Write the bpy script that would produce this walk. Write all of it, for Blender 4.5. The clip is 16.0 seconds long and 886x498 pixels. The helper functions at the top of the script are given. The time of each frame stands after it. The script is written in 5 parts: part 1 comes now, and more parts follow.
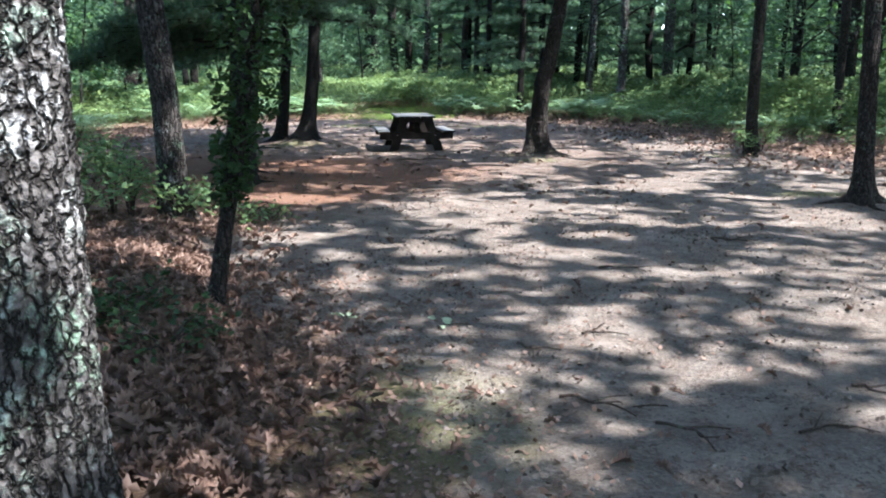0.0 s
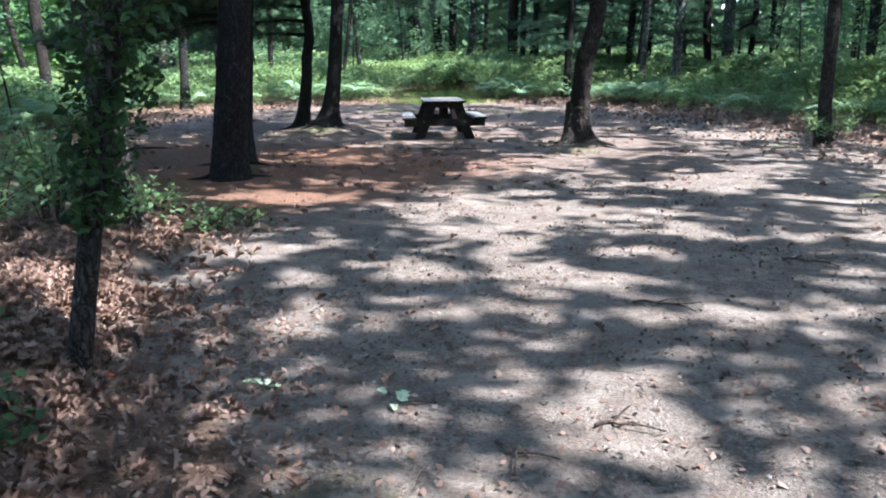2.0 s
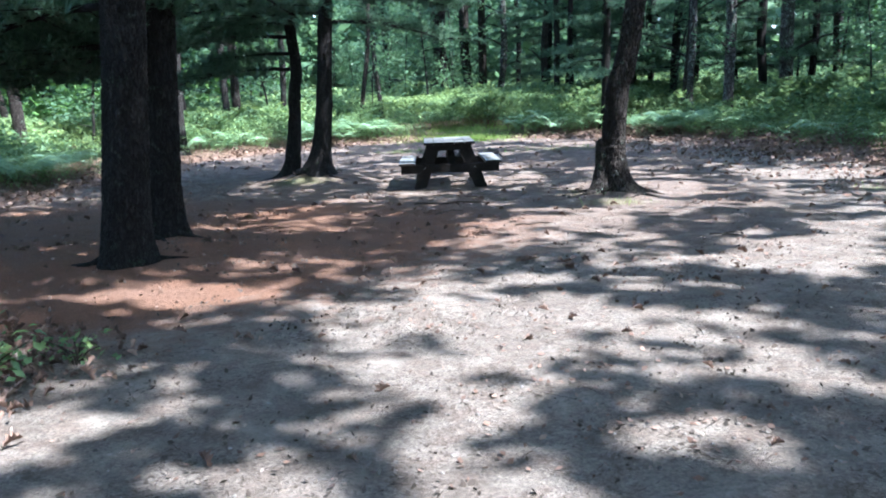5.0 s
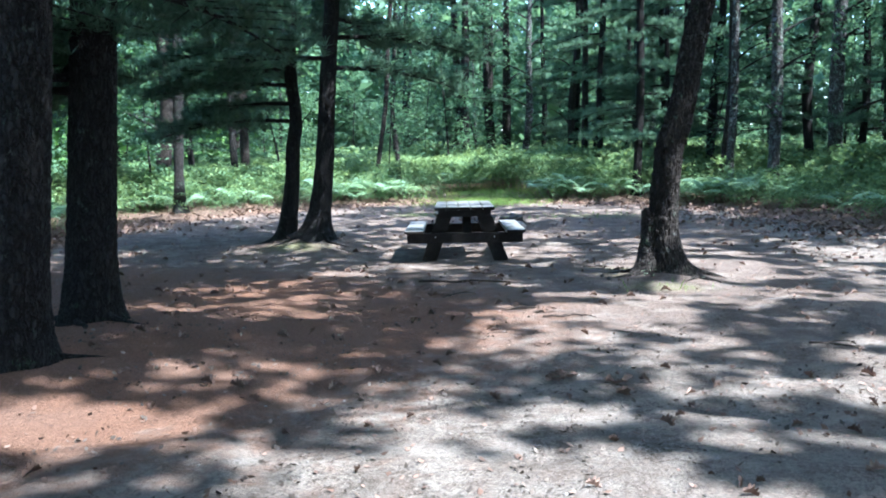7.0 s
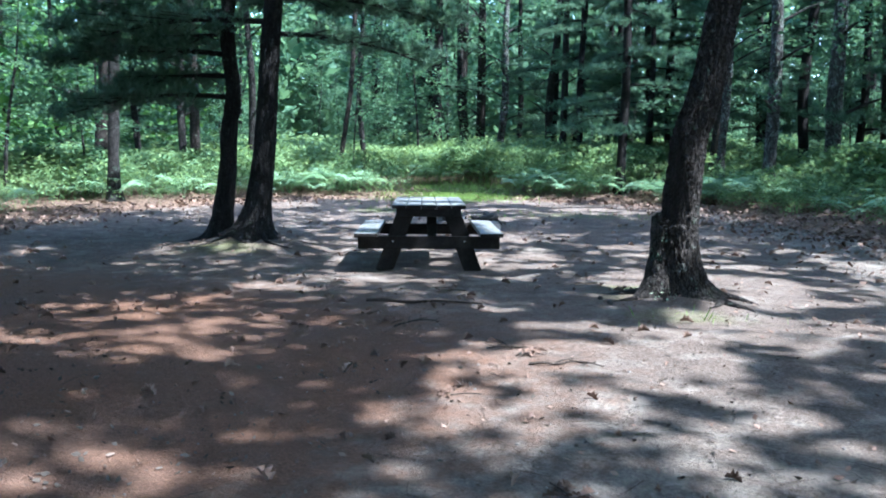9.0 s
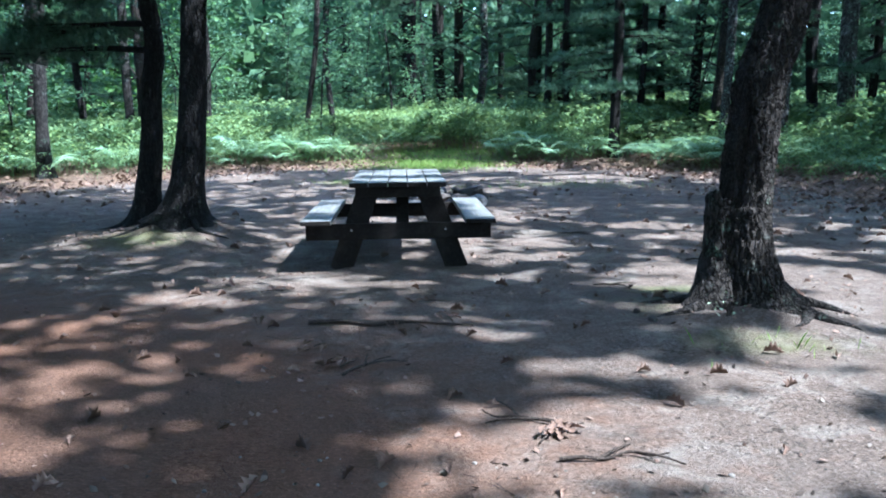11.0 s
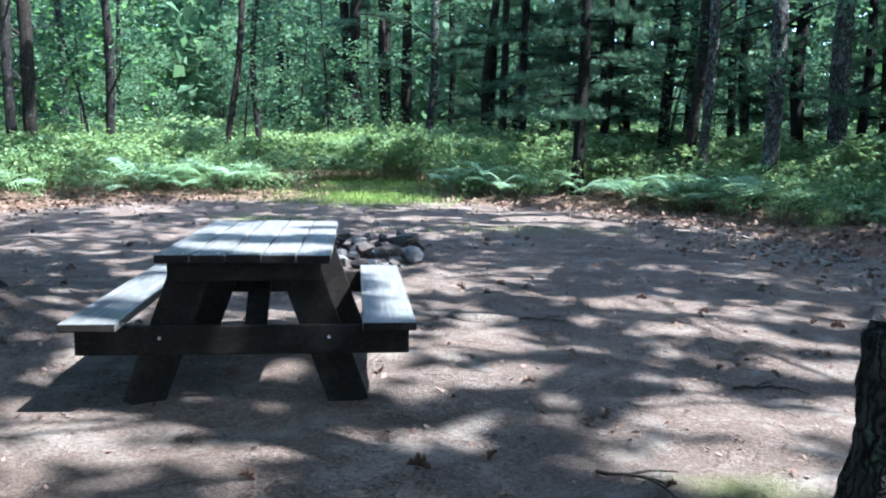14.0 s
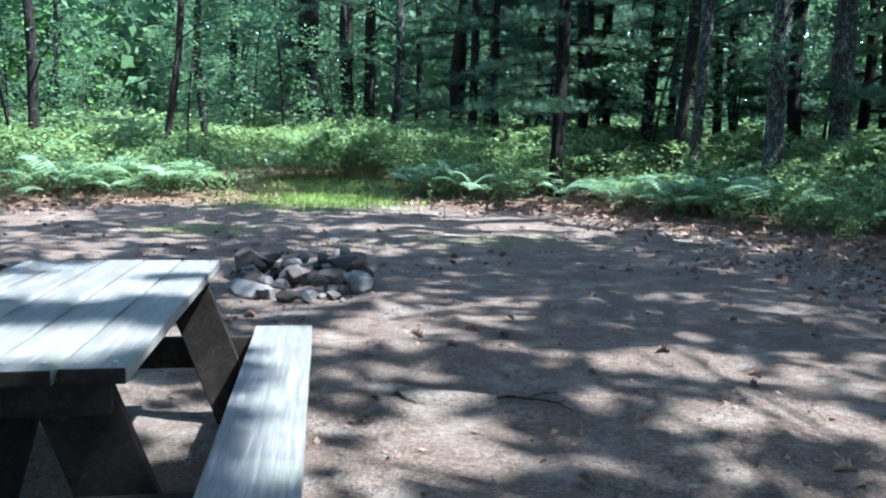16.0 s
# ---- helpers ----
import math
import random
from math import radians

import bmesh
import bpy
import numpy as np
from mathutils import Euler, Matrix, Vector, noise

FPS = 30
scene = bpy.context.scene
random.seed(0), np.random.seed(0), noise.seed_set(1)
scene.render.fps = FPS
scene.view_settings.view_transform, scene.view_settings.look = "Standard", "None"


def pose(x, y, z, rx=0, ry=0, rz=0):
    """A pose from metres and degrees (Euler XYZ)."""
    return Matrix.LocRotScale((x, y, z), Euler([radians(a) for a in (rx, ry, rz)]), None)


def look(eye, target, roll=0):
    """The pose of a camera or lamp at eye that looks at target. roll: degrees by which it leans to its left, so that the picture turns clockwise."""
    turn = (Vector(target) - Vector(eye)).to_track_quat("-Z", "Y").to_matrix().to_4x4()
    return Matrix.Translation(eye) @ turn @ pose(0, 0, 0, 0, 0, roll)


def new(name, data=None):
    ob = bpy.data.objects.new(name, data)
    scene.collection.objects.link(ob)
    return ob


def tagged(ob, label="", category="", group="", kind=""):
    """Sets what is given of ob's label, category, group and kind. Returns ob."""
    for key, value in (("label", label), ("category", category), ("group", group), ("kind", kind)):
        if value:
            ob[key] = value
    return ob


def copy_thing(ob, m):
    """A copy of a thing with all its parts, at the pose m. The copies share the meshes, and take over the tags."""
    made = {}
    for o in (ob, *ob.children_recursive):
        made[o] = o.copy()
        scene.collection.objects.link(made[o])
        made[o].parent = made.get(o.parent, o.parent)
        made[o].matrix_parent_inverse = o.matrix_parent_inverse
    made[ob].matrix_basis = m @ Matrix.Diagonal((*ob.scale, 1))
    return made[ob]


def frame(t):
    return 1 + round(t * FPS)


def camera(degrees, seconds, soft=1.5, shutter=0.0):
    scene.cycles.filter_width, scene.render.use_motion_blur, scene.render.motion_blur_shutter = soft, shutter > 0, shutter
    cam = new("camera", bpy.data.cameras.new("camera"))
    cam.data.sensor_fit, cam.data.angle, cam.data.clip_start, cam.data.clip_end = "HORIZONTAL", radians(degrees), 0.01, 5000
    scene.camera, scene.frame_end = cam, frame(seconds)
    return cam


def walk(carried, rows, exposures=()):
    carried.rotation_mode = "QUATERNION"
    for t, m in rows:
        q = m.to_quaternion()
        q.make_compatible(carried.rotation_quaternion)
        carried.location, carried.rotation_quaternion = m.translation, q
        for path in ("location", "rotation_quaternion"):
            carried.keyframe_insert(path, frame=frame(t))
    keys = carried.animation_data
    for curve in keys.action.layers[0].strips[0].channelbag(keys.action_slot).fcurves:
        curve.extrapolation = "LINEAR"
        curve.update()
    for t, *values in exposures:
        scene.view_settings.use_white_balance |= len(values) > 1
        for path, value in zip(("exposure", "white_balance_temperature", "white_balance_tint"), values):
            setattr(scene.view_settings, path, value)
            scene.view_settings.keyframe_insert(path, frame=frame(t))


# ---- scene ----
cam = camera(57.1, 16.0, soft=2.0)
PATH = [
    (0, (0.14, -0.753, 1.528), (0.086, 1.204, 1.119), -0.3),
    (0.5, (0.194, -0.478, 1.501), (0.049, 1.481, 1.125), 0.7),
    (1, (0.295, -0.119, 1.475), (0.212, 1.833, 1.046), -0.0),
    (1.5, (0.444, 0.357, 1.476), (0.363, 2.303, 1.021), 0.8),
    (2, (0.521, 0.865, 1.465), (0.341, 2.806, 1.02), -0.5),
    (2.5, (0.646, 1.37, 1.452), (0.371, 3.306, 1.033), -0.2),
    (3, (0.747, 1.885, 1.434), (0.414, 3.808, 0.996), -0.9),
    (3.5, (0.8, 2.396, 1.422), (0.534, 4.325, 0.963), -1.5),
    (3.7, (0.83, 2.613, 1.405), (0.56, 4.548, 0.978), -1.2),
    (5.8, (0.902, 4.637, 1.462), (0.595, 6.581, 1.105), -3.1),
    (6, (0.859, 4.851, 1.452), (0.568, 6.8, 1.113), -2.4),
    (6.5, (0.811, 5.389, 1.398), (0.407, 7.345, 1.297), -1.4),
    (7, (0.719, 5.893, 1.374), (0.374, 7.852, 1.16), -1.1),
    (7.5, (0.694, 6.393, 1.348), (0.365, 8.352, 1.122), -0.5),
    (8, (0.641, 6.885, 1.356), (0.269, 8.837, 1.127), -0.9),
    (8.5, (0.564, 7.376, 1.336), (0.307, 9.344, 1.09), 0.4),
    (8.7, (0.537, 7.599, 1.317), (0.269, 9.567, 1.086), 0.6),
    (10.8, (0.269, 9.838, 1.288), (-0.011, 11.798, 1.006), -0.5),
    (11, (0.255, 10.036, 1.274), (0.031, 11.998, 0.958), -0.7),
    (11.5, (0.254, 10.528, 1.275), (0.075, 12.497, 0.973), 0.5),
    (12, (0.207, 11.034, 1.276), (0.017, 13.002, 0.977), -0.0),
    (12.5, (0.182, 11.531, 1.263), (0.017, 13.51, 1.026), 1.0),
    (13, (0.215, 12.021, 1.278), (-0.029, 13.994, 1.06), 1.0),
    (13.5, (0.209, 12.547, 1.288), (0.054, 14.527, 1.056), 0.0),
    (14, (0.248, 13.05, 1.278), (0.143, 15.031, 1.026), 1.0),
    (14.5, (0.21, 13.529, 1.287), (0.064, 15.51, 1.056), 0.8),
    (15, (0.201, 14.018, 1.28), (0.207, 16.003, 1.03), 0.7),
    (15.5, (0.255, 14.517, 1.272), (0.239, 16.501, 1.018), 2.2),
    (16, (0.288, 14.998, 1.294), (0.254, 16.981, 1.032), 1.0),
]
walk(cam, [(t, look(eye, target, roll)) for t, eye, target, roll in PATH], [(0, 3.1, 5900, 14), (2.5, 3.24, 5650, 14), (7, 3.32, 5280, 8), (11, 3.12, 5050, 6), (13, 3.3, 5300, 10), (16, 3.18, 5350, 7)])

# ---- world, sun ----
SUN = Vector((0.60, -0.20, 1.0)).normalized()
world = bpy.data.worlds.new("world")
scene.world = world
world.use_nodes = True
sky = world.node_tree.nodes.new("ShaderNodeTexSky")
sky.sky_type, sky.sun_disc = "NISHITA", False
sky.sun_elevation, sky.sun_rotation = math.asin(SUN.z), math.atan2(SUN.x, SUN.y)
world.node_tree.links.new(sky.outputs[0], world.node_tree.nodes["Background"].inputs[0])
world.node_tree.nodes["Background"].inputs[1].default_value = 0.15
sun = new("sun", bpy.data.lights.new("sun", "SUN"))
sun.data.energy, sun.data.angle, sun.data.color = 3.3, radians(0.53), (1.0, 0.95, 0.87)
sun.matrix_world = look(SUN * 40, (0, 0, 0))

rng = np.random.default_rng(7)


# ---- materials ----
class Mat:
    """A node material with a Principled surface and small helpers."""

    def __init__(self, name, rough=0.85, spec=0.3, metal=0.0):
        self.m = bpy.data.materials.new(name)
        self.m.use_nodes = True
        self.nt = self.m.node_tree
        self.b = self.nt.nodes["Principled BSDF"]
        self.b.inputs["Roughness"].default_value = rough
        self.b.inputs["Specular IOR Level"].default_value = spec
        self.b.inputs["Metallic"].default_value = metal
        self.co = self.nt.nodes.new("ShaderNodeTexCoord").outputs["Object"]

    def link(self, a, b):
        self.nt.links.new(a, b)

    def scaled(self, sx, sy, sz):
        n = self.nt.nodes.new("ShaderNodeMapping")
        n.inputs["Scale"].default_value = (sx, sy, sz)
        self.link(self.co, n.inputs["Vector"])
        return n.outputs[0]

    def noise(self, scale, detail=4.0, co=None, rough=0.6, distort=0.0):
        n = self.nt.nodes.new("ShaderNodeTexNoise")
        n.inputs["Scale"].default_value, n.inputs["Detail"].default_value = scale, detail
        n.inputs["Roughness"].default_value, n.inputs["Distortion"].default_value = rough, distort
        self.link(co or self.co, n.inputs["Vector"])
        return n.outputs[0]

    def voronoi(self, scale, co=None, feature="F1", out="Distance"):
        n = self.nt.nodes.new("ShaderNodeTexVoronoi")
        n.feature = feature
        n.inputs["Scale"].default_value = scale
        self.link(co or self.co, n.inputs["Vector"])
        return n.outputs[out]

    def ramp(self, fac, *stops):
        n = self.nt.nodes.new("ShaderNodeValToRGB")
        r = n.color_ramp
        while len(r.elements) < len(stops):
            r.elements.new(0.5)
        for e, (p, c) in zip(r.elements, stops):
            e.position = p
            e.color = (c, c, c, 1) if isinstance(c, (int, float)) else (*c, 1)
        self.link(fac, n.inputs[0])
        return n.outputs[0]

    def mix(self, fac, a, b, how="MIX"):
        n = self.nt.nodes.new("ShaderNodeMix")
        n.data_type, n.blend_type = "RGBA", how
        for s, v in ((n.inputs[0], fac), (n.inputs[6], a), (n.inputs[7], b)):
            if isinstance(v, (int, float)):
                s.default_value = v
            elif isinstance(v, tuple):
                s.default_value = (*v, 1)
            else:
                self.link(v, s)
        return n.outputs[2]

    def math(self, how, a, b=0.0):
        n = self.nt.nodes.new("ShaderNodeMath")
        n.operation = how
        for s, v in ((n.inputs[0], a), (n.inputs[1], b)):
            if isinstance(v, (int, float)):
                s.default_value = v
            else:
                self.link(v, s)
        return n.outputs[0]

    def attr(self, name):
        n = self.nt.nodes.new("ShaderNodeAttribute")
        n.attribute_name = name
        return n.outputs["Fac"]

    def island(self):
        return self.nt.nodes.new("ShaderNodeNewGeometry").outputs["Random Per Island"]

    def piece(self):
        return self.nt.nodes.new("ShaderNodeObjectInfo").outputs["Random"]

    def color(self, c):
        if isinstance(c, tuple):
            self.b.inputs["Base Color"].default_value = (*c, 1)
        else:
            self.link(c, self.b.inputs["Base Color"])
        return self

    def bump(self, h, strength=0.5, dist=0.02):
        n = self.nt.nodes.new("ShaderNodeBump")
        n.inputs["Strength"].default_value, n.inputs["Distance"].default_value = strength, dist
        self.link(h, n.inputs["Height"])
        self.link(n.outputs[0], self.b.inputs["Normal"])
        return self

    def translucent(self, col, amount):
        t = self.nt.nodes.new("ShaderNodeBsdfTranslucent")
        s = self.nt.nodes.new("ShaderNodeMixShader")
        s.inputs[0].default_value = amount
        self.link(col, t.inputs[0])
        out = self.nt.nodes["Material Output"]
        self.link(self.b.outputs[0], s.inputs[1])
        self.link(t.outputs[0], s.inputs[2])
        self.link(s.outputs[0], out.inputs[0])
        return self


def bark_material(name, dark, light, lichen, cover, size=1.0):
    k = Mat(name, 0.9, 0.15)
    long = k.scaled(1 / size, 1 / size, 0.28 / size)
    plates = k.noise(26, 6, long, 0.65, 0.6)
    col = k.ramp(plates, (0.3, dark), (0.52, tuple(0.55 * (a + b) for a, b in zip(dark, light))), (0.75, light))
    spots = k.noise(7, 6, None, 0.7)
    fine = k.noise(60, 3)
    mask = k.math("MULTIPLY", k.ramp(spots, (0.62 - cover * 0.3, 0.0), (0.70 - cover * 0.3, 1.0)), k.ramp(fine, (0.35, 0.0), (0.6, 1.0)))
    green = k.mix(k.ramp(k.noise(3, 3), (0.4, 0.0), (0.6, 1.0)), lichen, tuple(c * f for c, f in zip(lichen, (0.55, 0.85, 0.6))))
    bent = k.nt.nodes.new("ShaderNodeVectorMath")
    bent.operation = "MULTIPLY_ADD"
    wave = k.nt.nodes.new("ShaderNodeTexNoise")
    wave.inputs["Scale"].default_value, wave.inputs["Detail"].default_value = 16.0, 3.0
    k.link(k.co, wave.inputs["Vector"])
    k.link(wave.outputs["Color"], bent.inputs[0])
    bent.inputs[1].default_value = (0.07, 0.07, 0.06)
    k.link(k.scaled(1, 1, 0.24), bent.inputs[2])
    crack = k.ramp(k.voronoi(30 / size, bent.outputs[0], "DISTANCE_TO_EDGE"), (0.01, 0.0), (0.19, 1.0))
    k.color(k.mix(crack, dark, k.mix(mask, col, green)))
    rise = k.math("ADD", k.math("MULTIPLY", crack, 0.8), k.math("ADD", k.math("MULTIPLY", plates, 0.6), k.math("MULTIPLY", fine, 0.4)))
    k.bump(rise, 1.0, 0.022 * size)
    return k.m


def leaf_material(name, c1, c2, c3, through_amount=0.45, rough=0.6, spec=0.15):
    k = Mat(name, rough, spec)
    col = k.ramp(k.island(), (0.0, c1), (0.55, c2), (1.0, c3))
    col = k.mix(k.ramp(k.noise(0.35, 2), (0.35, 0.0), (0.7, 0.55)), col, c3)
    k.color(col)
    k.translucent(k.mix(0.6, col, (1.0, 1.0, 0.75), "MULTIPLY") if through_amount > 0.3 else col, through_amount)
    return k.m


BARK_OAK = bark_material("bark_oak", (0.012, 0.0105, 0.0095), (0.15, 0.142, 0.136), (0.36, 0.37, 0.37), 0.42, 1.15)
BARK_GREY = bark_material("bark_grey", (0.010, 0.008, 0.007), (0.065, 0.055, 0.048), (0.16, 0.17, 0.15), 0.15)
BARK_FLAKE = bark_material("bark_flake", (0.010, 0.0085, 0.0075), (0.085, 0.076, 0.07), (0.20, 0.205, 0.2), 0.3)
BARK_PINE = bark_material("bark_pine", (0.0055, 0.005, 0.0048), (0.030, 0.027, 0.026), (0.07, 0.075, 0.065), 0.12)
BARK_FAR = bark_material("bark_far", (0.010, 0.009, 0.0085), (0.06, 0.055, 0.052), (0.12, 0.13, 0.12), 0.25)
WOOD_OLD = bark_material("wood_old", (0.012, 0.010, 0.009), (0.05, 0.042, 0.038), (0.06, 0.055, 0.05), 0.05, 0.45)
WOOD_RAW = bark_material("wood_raw", (0.22, 0.14, 0.08), (0.48, 0.34, 0.21), (0.3, 0.25, 0.18), 0.1, 0.5)
LEAF_OAK = leaf_material("leaf_oak", (0.044, 0.086, 0.054), (0.068, 0.138, 0.082), (0.125, 0.21, 0.11), 0.5)
LEAF_CANOPY = leaf_material("leaf_canopy", (0.035, 0.08, 0.025), (0.05, 0.12, 0.03), (0.08, 0.16, 0.04), 0.32)
LEAF_IVY = leaf_material("leaf_ivy", (0.012, 0.026, 0.011), (0.02, 0.042, 0.015), (0.04, 0.08, 0.025), 0.2)
LEAF_SHRUB = leaf_material("leaf_shrub", (0.078, 0.14, 0.075), (0.115, 0.2, 0.10), (0.21, 0.29, 0.11), 0.45)
LEAF_FERN = leaf_material("leaf_fern", (0.17, 0.30, 0.20), (0.23, 0.37, 0.25), (0.32, 0.44, 0.22), 0.45)
LEAF_GRASS = leaf_material("leaf_grass", (0.11, 0.19, 0.045), (0.16, 0.26, 0.06), (0.24, 0.33, 0.095), 0.4)
NEEDLE = leaf_material("pine_needle", (0.042, 0.082, 0.055), (0.066, 0.125, 0.085), (0.11, 0.18, 0.115), 0.45)
LEAF_DEAD = leaf_material("leaf_dead", (0.03, 0.016, 0.011), (0.095, 0.054, 0.037), (0.24, 0.165, 0.13), 0.12, 0.7, 0.2)
LEAF_PALE = leaf_material("leaf_pale", (0.26, 0.36, 0.22), (0.34, 0.44, 0.28), (0.42, 0.48, 0.34), 0.15, 0.6)
LEAF_RED = leaf_material("leaf_red", (0.16, 0.02, 0.015), (0.26, 0.035, 0.025), (0.3, 0.06, 0.03), 0.2, 0.6)


def ground_material():
    k = Mat("forest_floor", 0.95, 0.12)
    fine, mid, big = k.noise(48, 6, None, 0.7), k.noise(6, 6, None, 0.65), k.noise(0.9, 4)
    mott = k.noise(2.6, 6, None, 0.68, 0.4)
    grit = k.ramp(k.voronoi(70, None, "F1", "Color"), (0.15, 0.3), (0.85, 0.7))
    grey = k.ramp(fine, (0.28, (0.0826, 0.0704, 0.0583)), (0.5, (0.164, 0.142, 0.121)), (0.72, (0.259, 0.23, 0.198)))
    brown = k.ramp(fine, (0.28, (0.056, 0.04, 0.0314)), (0.5, (0.13, 0.0959, 0.0773)), (0.74, (0.238, 0.186, 0.154)))
    soil = k.mix(k.ramp(mid, (0.4, 0.0), (0.62, 0.7)), grey, brown)
    soil = k.mix(k.ramp(k.math("ADD", k.attr("brown"), k.math("MULTIPLY", k.math("SUBTRACT", mid, 0.5), 0.8)), (0.3, 0.0), (0.7, 1.0)), soil, brown)
    soil = k.mix(k.ramp(mott, (0.5, 0.0), (0.66, 0.65)), soil, (0.259, 0.228, 0.197))
    soil = k.mix(k.ramp(mott, (0.34, 0.6), (0.47, 0.0)), soil, (0.07, 0.0573, 0.0465))
    soil = k.mix(0.18, soil, grit, "OVERLAY")
    flecks = k.noise(24, 5, None, 0.75, 1.2)
    where = k.ramp(k.noise(2.0, 4, None, 0.6, 0.5), (0.46, 0.15), (0.6, 1.0))
    soil = k.mix(k.math("MULTIPLY", k.ramp(flecks, (0.53, 0.0), (0.59, 0.85)), where), soil, (0.035, 0.0262, 0.0203))
    soil = k.mix(k.ramp(k.noise(31, 4, None, 0.7, 0.8), (0.6, 0.0), (0.68, 0.5)), soil, (0.252, 0.221, 0.19))
    streak = k.noise(1, 6, k.scaled(45, 130, 60), 0.7, 1.5)
    needles = k.ramp(streak, (0.3, (0.055, 0.027, 0.017)), (0.5, (0.135, 0.07, 0.044)), (0.72, (0.29, 0.172, 0.112)))
    edge = k.math("MULTIPLY", k.math("SUBTRACT", mid, 0.5), 0.9)
    soil = k.mix(k.ramp(k.math("ADD", k.attr("needles"), edge), (0.3, 0.0), (0.75, 1.0)), soil, needles)
    duff = k.ramp(k.noise(28, 5, None, 0.8, 0.8), (0.3, (0.04, 0.025, 0.018)), (0.5, (0.12, 0.075, 0.05)), (0.72, (0.27, 0.185, 0.13)))
    soil = k.mix(k.ramp(k.math("ADD", k.attr("litter"), edge), (0.3, 0.0), (0.7, 1.0)), soil, duff)
    moss = k.ramp(k.noise(90, 4, None, 0.8), (0.3, (0.05, 0.065, 0.02)), (0.55, (0.12, 0.135, 0.045)), (0.75, (0.22, 0.22, 0.10)))
    soil = k.mix(k.ramp(k.math("ADD", k.attr("moss"), edge), (0.4, 0.0), (0.95, 0.8)), soil, moss)
    soil = k.mix(k.ramp(big, (0.35, 0.0), (0.7, 0.3)), soil, (0.11, 0.095, 0.085))
    k.color(soil)
    k.bump(k.math("ADD", k.math("ADD", k.math("MULTIPLY", fine, 0.3), k.math("MULTIPLY", flecks, 0.45)), k.math("ADD", k.math("ADD", mid, mott), k.math("MULTIPLY", streak, 0.2))), 1.0, 0.045)
    return k.m


def stone_material():
    k = Mat("field_stone", 0.85, 0.25)
    base = k.ramp(k.piece(), (0.0, (0.022, 0.019, 0.018)), (0.4, (0.062, 0.05, 0.045)), (0.72, (0.105, 0.10, 0.10)), (0.92, (0.17, 0.168, 0.172)), (1.0, (0.32, 0.30, 0.285)))
    spots = k.noise(14, 6, None, 0.7)
    k.color(k.mix(k.ramp(spots, (0.4, 0.0), (0.75, 0.6)), base, (0.07, 0.062, 0.056)))
    return k.bump(k.noise(35, 6, None, 0.7), 0.8, 0.014).m


def plank_material():
    k = Mat("weathered_board", 0.58, 0.45)
    grain = k.noise(1, 7, k.scaled(60, 3.0, 60), 0.65, 0.6)
    rings = k.noise(1, 3, k.scaled(9, 0.9, 9), 0.5, 1.8)
    col = k.ramp(grain, (0.25, (0.033, 0.034, 0.034)), (0.5, (0.10, 0.102, 0.102)), (0.75, (0.24, 0.243, 0.235)))
    col = k.mix(k.ramp(rings, (0.42, 0.0), (0.5, 0.5), (0.58, 0.0)), col, (0.07, 0.064, 0.058))
    col = k.mix(k.ramp(k.piece(), (0.0, 0.0), (1.0, 0.4)), col, (0.19, 0.18, 0.16))
    col = k.mix(k.ramp(k.noise(5, 5), (0.52, 0.0), (0.68, 0.4)), col, (0.17, 0.2, 0.14))
    k.color(col)
    return k.bump(k.math("ADD", grain, k.math("MULTIPLY", rings, 0.5)), 0.5, 0.004).m


# near-black colour stands in for the shade on the table's backlit boards
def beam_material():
    k = Mat("shade_dark_board", 0.9, 0.1)
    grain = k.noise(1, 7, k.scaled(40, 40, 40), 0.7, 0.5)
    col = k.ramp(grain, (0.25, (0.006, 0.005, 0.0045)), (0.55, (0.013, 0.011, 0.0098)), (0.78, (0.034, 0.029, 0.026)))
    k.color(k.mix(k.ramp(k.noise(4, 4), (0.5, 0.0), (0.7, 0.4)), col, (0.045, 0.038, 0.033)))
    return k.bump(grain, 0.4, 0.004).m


GROUND, STONE, PLANK, BEAM = ground_material(), stone_material(), plank_material(), beam_material()
STEEL = Mat("galvanised_bolt", 0.45, 0.5, 0.9).color((0.5, 0.5, 0.48)).m
PEBBLE = Mat("pebble", 0.9, 0.2)
PEBBLE.color(PEBBLE.ramp(PEBBLE.island(), (0.0, (0.06, 0.052, 0.046)), (0.7, (0.14, 0.125, 0.112)), (1.0, (0.24, 0.22, 0.20))))
PEBBLE = PEBBLE.m
BARK_CHIP = leaf_material("bark_chip", (0.02, 0.015, 0.012), (0.05, 0.038, 0.03), (0.15, 0.125, 0.105), 0.0, 0.9)
TWIG = bark_material("twig", (0.03, 0.022, 0.018), (0.12, 0.092, 0.075), (0.2, 0.2, 0.17), 0.1, 0.3)


# ---- mesh helpers ----
def raw(name, V, F, material, parent=None, smooth=False):
    """One mesh object from arrays of vertices and triangles or quads."""
    V, F = np.asarray(V, np.float32), np.asarray(F, np.int32)
    n, k = F.shape
    me = bpy.data.meshes.new(name)
    me.vertices.add(len(V))
    me.vertices.foreach_set("co", V.ravel())
    me.loops.add(n * k)
    me.loops.foreach_set("vertex_index", F.ravel())
    me.polygons.add(n)
    me.polygons.foreach_set("loop_start", np.arange(0, n * k, k, dtype=np.int32))
    if smooth:
        me.polygons.foreach_set("use_smooth", np.ones(n, bool))
    me.materials.append(material)
    me.update(calc_edges=True)
    ob = new(name, me)
    ob.parent = parent
    return ob


